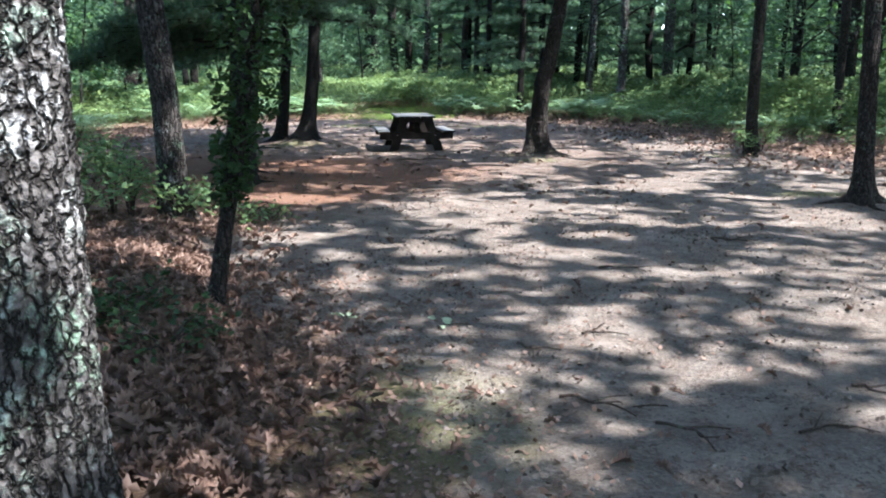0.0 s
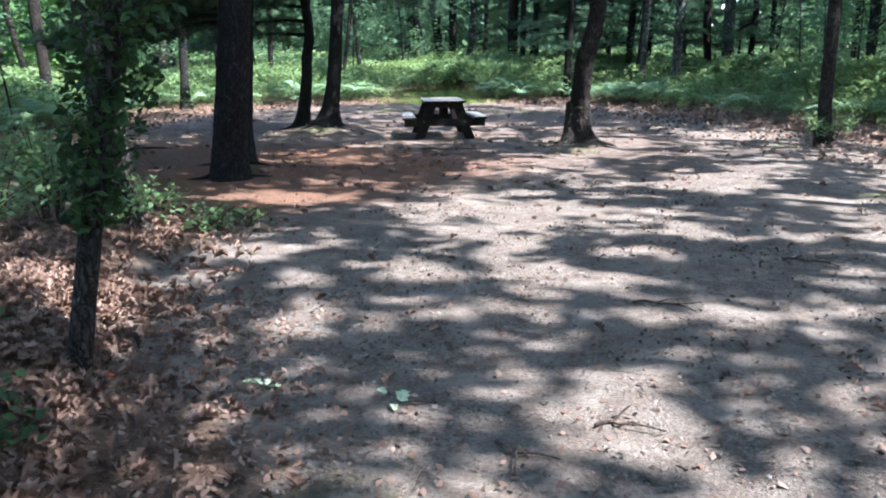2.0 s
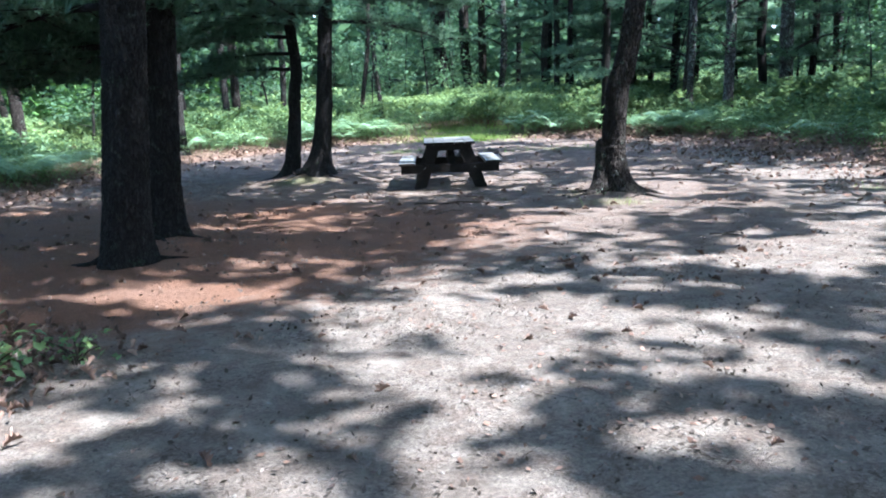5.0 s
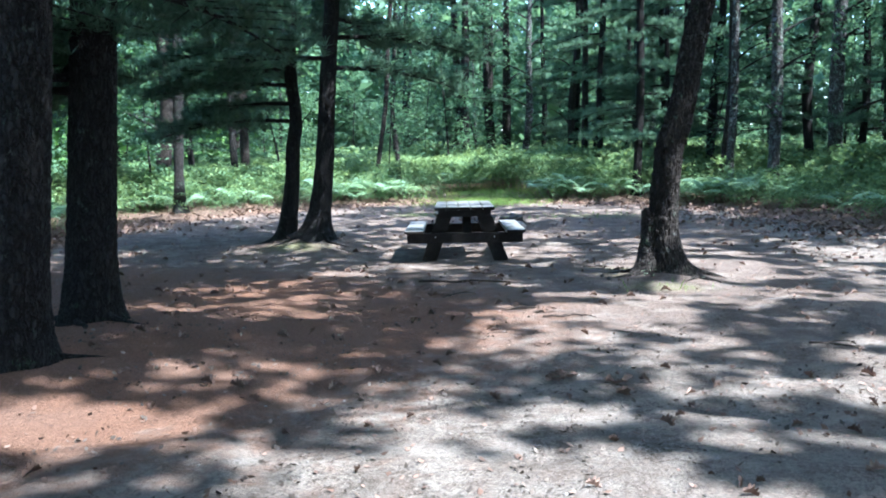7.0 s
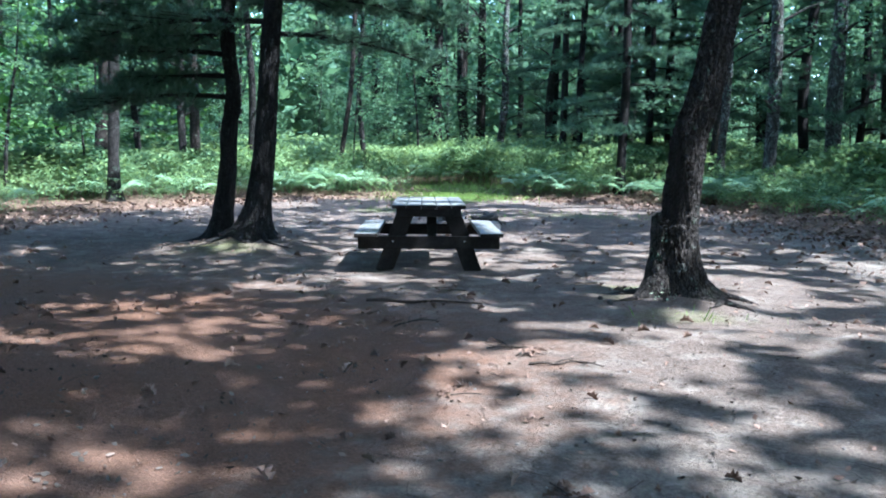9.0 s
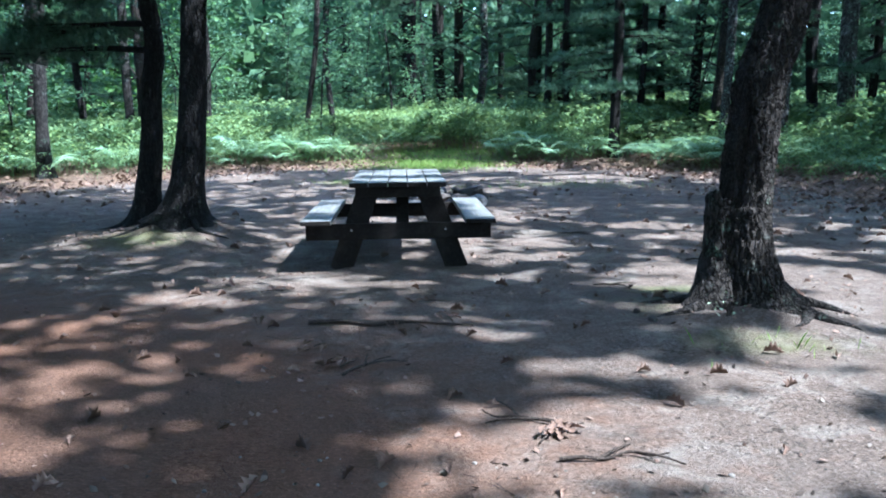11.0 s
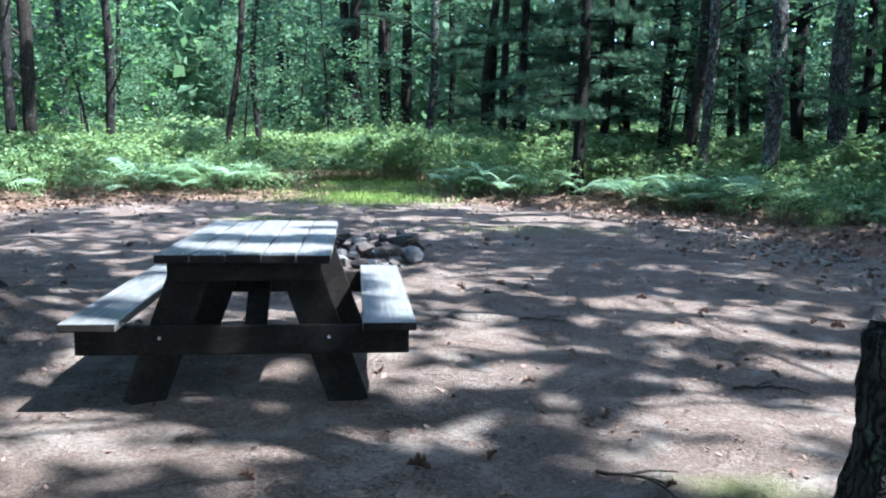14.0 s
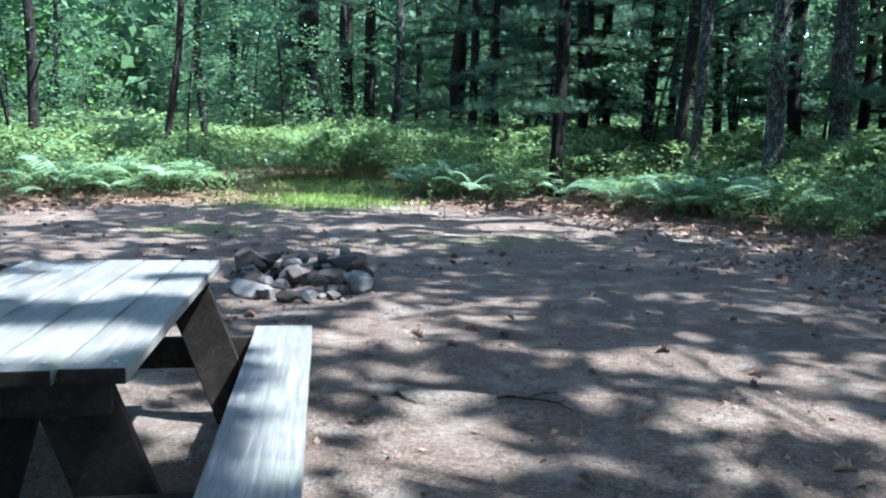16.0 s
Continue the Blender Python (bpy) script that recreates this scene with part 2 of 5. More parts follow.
def part(name, bm, material, parent=None, label=""):
    me = bpy.data.meshes.new(name)
    bmesh.ops.recalc_face_normals(bm, faces=bm.faces)
    bm.to_mesh(me)
    bm.free()
    me.materials.append(material)
    ob = new(name, me)
    ob.parent = parent
    return tagged(ob, label)


def thing(name, at, label, category, group="", kind=""):
    ob = new(name)
    ob.empty_display_size = 0.2
    ob.location = at
    return tagged(ob, label, category, group, kind)


def turned(n, flat=0.0, tilt=None):
    """n random frames (rows: along, across, normal); flat pulls the normals upwards."""
    nrm = rng.normal(size=(n, 3))
    nrm /= np.linalg.norm(nrm, axis=1)[:, None]
    nrm[:, 2] = np.abs(nrm[:, 2])
    nrm = nrm * (1 - flat) + np.array((0, 0, flat))
    nrm /= np.linalg.norm(nrm, axis=1)[:, None]
    a = rng.normal(size=(n, 3))
    a -= (a * nrm).sum(1)[:, None] * nrm
    a /= np.linalg.norm(a, axis=1)[:, None]
    return np.stack([a, np.cross(nrm, a), nrm], 1)


def stamp(name, V, F, P, size, R, material, parent=None, smooth=False):
    """Copies of a small shape at the points P, joined into one mesh."""
    V, F, P = np.asarray(V, float), np.asarray(F), np.asarray(P, float)
    size = np.broadcast_to(size, (len(P),))
    W = np.einsum("kj,njc->nkc", V, R) * size[:, None, None] + P[:, None, :]
    G = F[None] + (np.arange(len(P)) * len(V))[:, None, None]
    return raw(name, W.reshape(-1, 3), G.reshape(-1, F.shape[1]), material, parent, smooth)


def fan(outline):
    n = len(outline)
    return [(0, 0, 0.0)] + outline, [(0, i + 1, (i + 1) % n + 1) for i in range(n)]


LEAF = ([(-0.5, 0, 0), (0, -0.3, 0.07), (0.5, 0, -0.05), (0, 0.3, 0.07)], [(0, 1, 2), (0, 2, 3)])


def oak_leaf():
    pts = []
    for s in (1, -1):
        side = []
        for i in range(9):
            u = -0.5 + i / 8
            w = (0.05 + 0.27 * math.sin(math.pi * min(1, (i + 0.6) / 8.6)) ** 0.8) * (1.0 if i % 2 else 0.45)
            side.append((u, s * w, 0.16 * w * w * 8 + 0.1 * math.cos(3 * u)))
        pts += side if s == 1 else side[::-1]
    return fan(pts)


OAK = oak_leaf()
CURL = ([(x, y * 0.75, z + 0.9 * abs(y) - 0.5 * x * x + 0.25 * x * y) for x, y, z in OAK[0]], OAK[1])
CHIP = ([(-.5, -.2, 0), (.1, -.32, .03), (.5, .05, .14), (-.05, .3, .02), (0, 0, .1)], [(0, 1, 4), (1, 2, 4), (2, 3, 4), (3, 0, 4)])


def blob(seed=0, sub=1):
    bm = bmesh.new()
    bmesh.ops.create_icosphere(bm, subdivisions=sub, radius=0.5)
    for v in bm.verts:
        v.co *= 1 + 0.45 * noise.noise(v.co * 2.1 + Vector((seed * 3.7, 0, 0)))
        v.co.z *= 0.7
    V, F = [tuple(v.co) for v in bm.verts], [tuple(v.index for v in f.verts) for f in bm.faces]
    bm.free()
    return V, F


def smooth_path(pts, n, focus=0.0):
    """n points along a soft curve through rows of (x, y, z, r)."""
    p = np.array(pts, float)
    s = np.r_[0, np.cumsum(np.linalg.norm(np.diff(p[:, :3], axis=0), axis=1))]
    d = np.gradient(p, s, axis=0)
    u = np.linspace(0, s[-1], n)
    if focus:
        m = int(0.8 * n)
        u = np.r_[np.linspace(0, focus, m, endpoint=False), np.linspace(focus, s[-1], n - m)]
    i = np.clip(np.searchsorted(s, u, side="right") - 1, 0, len(s) - 2)
    h = (s[i + 1] - s[i])[:, None]
    t = ((u - s[i])[:, None]) / h
    q = (2 * t**3 - 3 * t**2 + 1) * p[i] + (t**3 - 2 * t**2 + t) * h * d[i] + (3 * t**2 - 2 * t**3) * p[i + 1] + (t**3 - t**2) * h * d[i + 1]
    q[:, 3] = np.maximum(q[:, 3], 0.004)
    return q


def tube(pts, seg=8, rings=10, relief=0.0, grain=9.0, flare=None, seed=0, focus=0.0, plates=0.0):
    """A tapered limb or trunk: vertices and quads. relief: depth of the bark's furrows; flare: (height, amount, root angles)."""
    q = smooth_path(pts, rings, focus)
    tan = np.gradient(q[:, :3], axis=0)
    tan /= np.linalg.norm(tan, axis=1)[:, None]
    ref = np.array((0.0, 1.0, 0.0)) if abs(tan[0][1]) < 0.8 else np.array((0.0, 0.0, 1.0))
    a = np.cross(ref, tan)
    a /= np.linalg.norm(a, axis=1)[:, None]
    b = np.cross(tan, a)
    th = np.linspace(0, 2 * np.pi, seg, endpoint=False)
    rad = np.repeat(q[:, 3:4], seg, 1)
    if flare:
        hgt, amount, roots = flare
        lob = np.zeros(seg)
        for r0 in roots:
            lob = np.maximum(lob, np.clip(np.cos(th - radians(r0)), 0, 1) ** 6)
        low = np.exp(-np.maximum(q[:, 2] - q[0, 2], 0) / hgt)[:, None]
        rad *= 1 + amount * low * (0.35 + lob[None] * 1.1 * low)
    if relief:
        for i in range(rings):
            z = q[i, 2]
            r0 = q[i, 3]
            for j in range(seg):
                x, y = math.cos(th[j]) * r0 * grain, math.sin(th[j]) * r0 * grain
                if plates and z < focus:
                    wob = 0.9 * noise.noise((x * 1.2, y * 1.2, z * grain * 0.6 + 3)) + 0.5 * noise.noise((x * 4, y * 4, z * grain * 2))
                    d, _ = noise.voronoi((x * plates + wob, y * plates - wob, z * grain * plates * 0.36 + seed + wob))
                    v = min((d[1] - d[0]) * 4.5, 1.0) + 0.5 * noise.noise((x * 5, y * 5, z * grain * 3)) + 0.35 * noise.noise((x * 0.9, y * 0.9, z * grain * 0.5))
                else:
                    v = abs(noise.noise((x + seed, y, z * grain * 0.27))) * 3.2
                w = noise.noise((x * 3 + 9, y * 3 + seed, z * grain * 1.6))
                rad[i, j] += relief * (min(v, 1.5) - 0.6 + 0.45 * w) + 0.04 * r0 * noise.noise((x * 0.25, y * 0.25 + seed, z * 1.3))
    V = q[:, None, :3] + rad[..., None] * (a[:, None] * np.cos(th)[None, :, None] + b[:, None] * np.sin(th)[None, :, None])
    V = V.reshape(-1, 3)
    F = []
    for i in range(rings - 1):
        for j in range(seg):
            k = (j + 1) % seg
            F.append((i * seg + j, i * seg + k, (i + 1) * seg + k, (i + 1) * seg + j))
    return V, np.array(F)


def joined(pieces):
    V, F, n = [], [], 0
    for v, f in pieces:
        V.append(np.asarray(v))
        F.append(np.asarray(f) + n)
        n += len(v)
    return np.concatenate(V), np.concatenate(F)


# ---- ground ----
class Field:
    """Soft random values over the plan."""

    def __init__(self, seed):
        self.t = np.random.default_rng(seed).random((128, 128))

    def at(self, x, y):
        i, j = np.floor(x).astype(int), np.floor(y).astype(int)
        u, v = x - i, y - j
        u, v = u * u * (3 - 2 * u), v * v * (3 - 2 * v)
        g = lambda a, b: self.t[a % 128, b % 128]
        return (g(i, j) * (1 - u) + g(i + 1, j) * u) * (1 - v) + (g(i, j + 1) * (1 - u) + g(i + 1, j + 1) * u) * v

    def rough(self, x, y, size, octaves=3):
        s, w, tot = 0, 1.0, 0
        for k in range(octaves):
            f = 2**k / size
            s = s + w * self.at(x * f + 17 * k, y * f + 5 * k)
            tot += w
            w *= 0.55
        return s / tot


LUMPS, GAPS, GROWTH = Field(1), Field(5), Field(3)
# outline of the bare clearing
EDGE = np.array([(-2.6, -6), (-2.7, 3), (-3.4, 8.2), (-5.6, 11), (-8.2, 14), (-8.6, 19), (-9.6, 24), (-7.4, 28), (-5.9, 29.9), (-3.9, 30.6), (-3.0, 32.0), (-1.4, 31.9), (-.2, 30.6),
                 (2.2, 29.8), (3.6, 27.4), (4.8, 25.4), (5.6, 22), (6.8, 18), (7.4, 14), (9.5, 9), (9.5, -6)], float)


def beyond(x, y):
    """Metres outside the clearing (negative inside)."""
    x, y = np.asarray(x, float), np.asarray(y, float)
    best, inside = np.full(x.shape, 1e9), np.zeros(x.shape, bool)
    for (x0, y0), (x1, y1) in zip(EDGE, np.roll(EDGE, -1, 0)):
        dx, dy = x1 - x0, y1 - y0
        t = np.clip(((x - x0) * dx + (y - y0) * dy) / (dx * dx + dy * dy), 0, 1)
        best = np.minimum(best, np.hypot(x - x0 - t * dx, y - y0 - t * dy))
        with np.errstate(divide="ignore", invalid="ignore"):
            inside ^= ((y0 > y) != (y1 > y)) & (x < dx * (y - y0) / (dy if dy else 1e-9) + x0)
    return np.where(inside, -best, best)


def step(a, b, v):
    t = np.clip((v - a) / (b - a), 0, 1)
    return t * t * (3 - 2 * t)


def hill(x, y, cx, cy, rx, ry):
    return np.exp(-(((x - cx) / rx) ** 2 + ((y - cy) / ry) ** 2))


def bank_edge(y):
    """Where the leaf bank beside the walk begins."""
    return np.interp(y, (0, 2, 4, 5, 6, 8.3), (-0.2, -0.4, -1.1, -1.6, -2.0, -2.4))


def ground_z(x, y):
    x, y = np.asarray(x, float), np.asarray(y, float)
    z = 0.05 * (LUMPS.rough(x, y, 2.5, 3) - 0.5) + 0.045 * (LUMPS.rough(x + 40, y, 0.4, 2) - 0.5)
    z = z + 0.2 * step(0.15, -0.6, x - bank_edge(y)) * step(9.0, 6.5, y) * step(0.3, 2.5, y)
    z = z + 0.2 * hill(x, y, -3.65, 18.7, 0.9, 0.8) + 0.07 * hill(x, y, 1.6, 15.35, 0.7, 0.6) + 0.06 * hill(x, y, 4.9, 9.2, 0.6, 0.6) + 0.05 * hill(x, y, -3.1, 10.8, 0.6, 0.6) + 0.09 * hill(x, y, -3.4, 11.5, 1.3, 1.5) + 0.02 * hill(x, y, -1.05, 17.5, 1.7, 1.8)
    return z + 0.12 * step(-0.3, 1.5, beyond(x, y)) * step(6, 12, y) + 0.06 * step(24, 28, y) + 0.42 * step(30, 42, y) + 0.5 * step(42, 70, y)


def spread(a, b, dense, far, n):
    mid = np.arange(a, b, dense)
    out = np.geomspace(dense, far, n)
    return np.r_[a - out[::-1], mid, b + out]


gx, gy = spread(-13, 11, 0.09, 600, 26), spread(-2.5, 36, 0.09, 600, 26)
GX, GY = np.meshgrid(gx, gy)
X, Y = GX.ravel(), GY.ravel()
Z = ground_z(X, Y)
idx = np.arange(len(X)).reshape(len(gy), len(gx))
quads = np.stack([idx[:-1, :-1], idx[:-1, 1:], idx[1:, 1:], idx[1:, :-1]], -1).reshape(-1, 4)
ground = raw("ground", np.stack([X, Y, Z], 1), quads, GROUND, None, True)
tagged(ground, "bare sandy gravel floor of a woodland campsite with pine needles", "ground", kind="structure")
OUT = beyond(X, Y)
ZONES = {
    "needles": np.clip(1.15 * hill(X, Y, -3.0, 11.3, 2.4, 2.6) + 0.9 * hill(X, Y, -4.4, 9.6, 1.9, 1.9) + 0.8 * hill(X, Y, -6.0, 14.0, 3.0, 3.0) + 0.55 * hill(X, Y, -1.5, 13.2, 2.9, 2.6) + 0.35 * hill(X, Y, 3.8, 25.2, 1.2, 1.0), 0, 1),
    "litter": np.clip(np.maximum(np.maximum(step(0.25, -0.5, X - bank_edge(Y)) * step(8.8, 7.2, Y), 0.85 * step(1.0, 0.2, X - bank_edge(Y)) * step(4.6, 3.6, Y)), step(-0.8, 0.3, OUT) * step(4, 8, np.abs(Y + 0.0))), 0, 1),
    "moss": np.clip(0.7 * hill(X, Y, 1.55, 14.6, 0.75, 0.35) + hill(X, Y, 4.8, 10.1, 0.9, 0.45) + 0.8 * hill(X, Y, -3.8, 18.0, 0.9, 0.5) + 0.8 * hill(X, Y, -3.3, 26.0, 1.1, 0.8) + 0.7 * hill(X, Y, 0.9, 25.4, 2.0, 0.9)
                    + 0.8 * hill(X, Y, 5.2, 15.6, 0.6, 0.5) + 1.0 * hill(X, Y, -2.1, 31.5, 1.4, 3.0) + 0.6 * hill(X, Y, 1.0, 15.4, 0.4, 0.4) + 0.9 * hill(X, Y, 1.25, 16.0, 0.35, 0.25) + 0.75 * hill(X, Y, -0.1, 2.7, 0.85, 1.1), 0, 1),
    "brown": step(8, 15, Y) * step(5.5, 2.0, X),
}
for zone, value in ZONES.items():
    ground.data.attributes.new(zone, "FLOAT", "POINT").data.foreach_set("value", value.astype(np.float32))


# ---- trees ----
def flat_disc(n):
    r, a = np.sqrt(rng.random(n)), rng.random(n) * 2 * np.pi
    return np.stack([r * np.cos(a), r * np.sin(a)], 1)


def clump(c, n, rx, rz):
    """n points scattered in a flattened clump round c."""
    d = rng.normal(size=(n, 3))
    d *= (rng.random(n) ** 0.45 / np.linalg.norm(d, axis=1))[:, None]
    return np.asarray(c) + d * (rx, rx, rz)


TUFT = []
for i in range(11):
    a, e = i * 2.4, 0.15 + 0.9 * ((i * 0.37) % 1)
    d = np.array((math.cos(a) * math.cos(e), math.sin(a) * math.cos(e), math.sin(e)))
    s = np.array((-math.sin(a), math.cos(a), 0)) * 0.055
    TUFT += [tuple(s), tuple(-s), tuple(d)]
TUFT = (TUFT, [(3 * i, 3 * i + 1, 3 * i + 2) for i in range(11)])


def bough(base, az, length, rise, tufts):
    """A pine bough: a drooping limb (tube) and the points of its needle tufts."""
    az = radians(az)
    d, s = np.array((math.cos(az), math.sin(az), 0)), np.array((-math.sin(az), math.cos(az), 0))
    top = lambda u: np.asarray(base) + d * length * u + np.array((0, 0, 1)) * length * (rise * u - 0.22 * u * u)
    limb = [(*top(u), 0.035 * (1 - u) + 0.006) for u in (0, 0.35, 0.7, 1.0)]
    pieces, P = [tube(limb, 6, 9)], []
    for k in range(7):
        u = 0.2 + 0.12 * k
        for side in (-1, 1):
            w = length * 0.38 * (1.05 - u) ** 0.6 * (0.7 + 0.5 * rng.random())
            a, b = top(u), top(u) + s * side * w + d * w * 0.6 - np.array((0, 0, 0.08 * w))
            pieces.append(tube([(*a, 0.012), (*((a + b) / 2), 0.008), (*b, 0.004)], 4, 3))
            m = max(3, int(tufts * 2.2 / 14))
            f = rng.random(m)[:, None] ** 0.7
            P.append(a + (b - a) * f + rng.normal(size=(m, 3)) * (0.13, 0.13, 0.06))
    return pieces, np.concatenate(P)


def tree(name, path, bark, label, relief=0.012, seg=40, rings=90, flare=(0.3, 0.5, (20, 140, 260)), grain=14, category="tree", group="", focus=0.0, plates=0.0):
    base = path[0]
    z0 = float(ground_z(base[0], base[1]))
    t = thing(name, (base[0], base[1], z0 - 0.05), label, category, group)
    local = [(p[0] - base[0], p[1] - base[1], p[2] - base[2], p[3]) for p in path]
    V, F = tube(local, seg, rings, relief, grain, flare, seed=base[0] * 3.1, focus=focus, plates=plates)
    raw("trunk", V, F, bark, t, True)
    return t


def roots(t, angles, reach, bark, r=0.07):
    """Surface roots that snake over the soil round a trunk."""
    o = Vector(t.location)
    for a in angles:
        row, ang = [], radians(a)
        x, y = math.cos(ang) * 0.16, math.sin(ang) * 0.16
        for k in range(6):
            u = k / 5
            z = float(ground_z(o.x + x, o.y + y)) - o.z + 0.4 * r * (1 - u) - 0.014 * u + 0.08 * max(0, 1 - 4 * u)
            row.append((x, y, z, r * (1 - 0.85 * u)))
            ang += rng.normal() * 0.35
            x += math.cos(ang) * reach * 0.2
            y += math.sin(ang) * reach * 0.2
        V, F = tube(row, 10, 22, 0.006, 20, seed=a)
        raw("root", V, F, bark, t, True)


def needles_on(t, boughs, bark=BARK_PINE):
    """Pine boughs (height, azimuth, length, rise, tufts) on a tree."""
    P = []
    for z, az, length, rise, tufts in boughs:
        trunk = t["axis"]
        x = np.interp(z, [q[2] for q in trunk], [q[0] for q in trunk])
        y = np.interp(z, [q[2] for q in trunk], [q[1] for q in trunk])
        a, b = bough((x, y, z), az, length, rise, tufts)
        raw("bough", *joined(a), bark, t, True)
        P.append(b)
    P = np.concatenate(P)
    stamp("needles", *TUFT, P, rng.uniform(0.11, 0.19, len(P)), turned(len(P), 0.55), NEEDLE, t)


def axis(t, path):
    t["axis"] = [[p[0] - path[0][0], p[1] - path[0][1], p[2]] for p in path]
    return t


ALL = {}


def grow(key, name, path, bark, label, **kw):
    ALL[key] = axis(tree(name, path, bark, label, **kw), path)
    return ALL[key]


grow("A", "oak_tree", [(-1.095, 1.22, 0, .27), (-1.085, 1.22, .6, .243), (-1.075, 1.22, 1.3, .232), (-1.045, 1.22, 2.4, .222), (-0.95, 1.2, 5, .2), (-0.7, 1.1, 9, .14), (-.4, 1, 12, .05)], BARK_OAK,
     "large oak trunk with deeply furrowed grey bark and pale lichen", relief=0.014, seg=230, rings=440, grain=13, focus=2.7, plates=2.2, flare=(0.35, 0.35, (30, 160, 280)))
grow("B", "oak_tree", [(-2.73, 7.15, 0, .165), (-2.735, 7.15, .5, .135), (-2.745, 7.15, 1.0, .128), (-2.81, 7.15, 1.9, .122), (-2.95, 7.15, 3.2, .115), (-3.1, 7.1, 5.5, .10), (-3.2, 7.1, 9, .07), (-3.1, 7.0, 12, .03)], BARK_FLAKE,
     "slim oak with grey flaking bark rising from low bushes", relief=0.011, seg=70, rings=210, focus=4.0, plates=2.0)
grow("C", "oak_sapling", [(-1.44, 4.14, 0, .056), (-1.36, 4.15, .45, .05), (-1.27, 4.16, .9, .046), (-1.15, 4.2, 1.5, .042), (-1.04, 4.22, 2.1, .036), (-.88, 4.3, 3.2, .022), (-.8, 4.3, 4, .01)], BARK_GREY,
     "leaning young oak sapling wrapped in dense dark leaves", relief=0.003, seg=20, rings=60, flare=(0.1, 0.5, (0, 120, 240)))
grow("D1", "pine_tree", [(-3.07, 10.68, 0, .205), (-3.02, 10.68, .5, .2), (-2.97, 10.68, .95, .195), (-2.86, 10.68, 2.05, .185), (-2.77, 10.68, 3, .175), (-2.5, 10.6, 6, .15), (-2.3, 10.6, 10, .1), (-2.2, 10.5, 14, .03)], BARK_PINE,
     "thick dark pine trunk standing in orange needles", relief=0.013, seg=90, rings=250, focus=4.0, plates=1.7)
grow("D2", "pine_tree", [(-3.46, 12.15, 0, .22), (-3.42, 12.15, .6, .20), (-3.36, 12.15, 1.3, .19), (-3.2, 12.15, 3.5, .17), (-3.1, 12.15, 7, .14), (-3.0, 12.15, 13, .03)], BARK_PINE,
     "dark pine trunk with knotted bark in orange needles", relief=0.012, seg=80, rings=220, focus=4.5, plates=1.7)
grow("E", "pine_tree", [(-3.62, 18.65, 0, .2), (-3.55, 18.65, .5, .17), (-3.47, 18.65, 1.1, .15), (-3.36, 18.65, 2.4, .13), (-3.15, 18.65, 4.9, .12), (-2.95, 18.6, 8, .09), (-2.8, 18.6, 12, .02)], BARK_PINE,
     "dark pine trunk on a low mound with spreading roots", relief=0.01, seg=40, rings=100, flare=(0.26, 1.0, (200, 275, 335, 60)))
grow("E2", "pine_tree", [(-4.4, 19.3, 0, .17), (-4.33, 19.3, .5, .14), (-4.25, 19.3, 1.1, .125), (-4.22, 19.3, 1.6, .115), (-4.14, 19.3, 2.1, .105), (-4.2, 19.3, 2.7, .1), (-4.16, 19.3, 4.1, .09), (-4.1, 19.3, 8, .06), (-4, 19.3, 11, .02)], BARK_PINE,
     "slender slightly crooked pine trunk with flaking bark", relief=0.01, seg=36, rings=90, flare=(0.22, 0.8, (180, 250, 80)))
grow("F", "oak_tree", [(1.660, 15.4, 0, .205), (1.645, 15.4, .16, .18), (1.610, 15.4, .35, .165), (1.590, 15.4, .75, .158), (1.617, 15.4, 1.15, .156), (1.660, 15.4, 1.5, .154), (1.725, 15.4, 1.68, .146), (1.790, 15.4, 1.95, .138), (1.870, 15.4, 2.45, .132), (2.140, 15.4, 3.7, .12), (2.620, 15.4, 6, .11), (2.9, 15.3, 9, .08), (3.2, 15.2, 12, .02)], BARK_GREY,
     "leaning scarred oak with furrowed bark beside a broken stump", relief=0.016, seg=130, rings=310, focus=4.0, plates=2.0, flare=(0.16, 0.6, (195, 322, 20, 100)))
grow("G", "oak_tree", [(6.0, 16.1, 0, .14), (5.96, 16.1, .6, .115), (5.95, 16.1, 1.4, .11), (5.98, 16.1, 3, .11), (6.1, 16.1, 6, .09), (6.3, 16, 11, .02)], BARK_GREY,
     "slim grey oak trunk at the edge of leaf litter", relief=0.008, seg=32, rings=70)
grow("H", "oak_tree", [(4.97, 9.2, 0, .15), (4.95, 9.2, .5, .11), (4.93, 9.2, 1.1, .1), (4.88, 9.2, 2.4, .09), (4.9, 9.2, 5, .08), (5.1, 9.2, 10, .02)], BARK_GREY,
     "slim grey oak with a mossy flared base", relief=0.008, seg=36, rings=80, flare=(0.15, 0.9, (180, 250, 330, 60)))



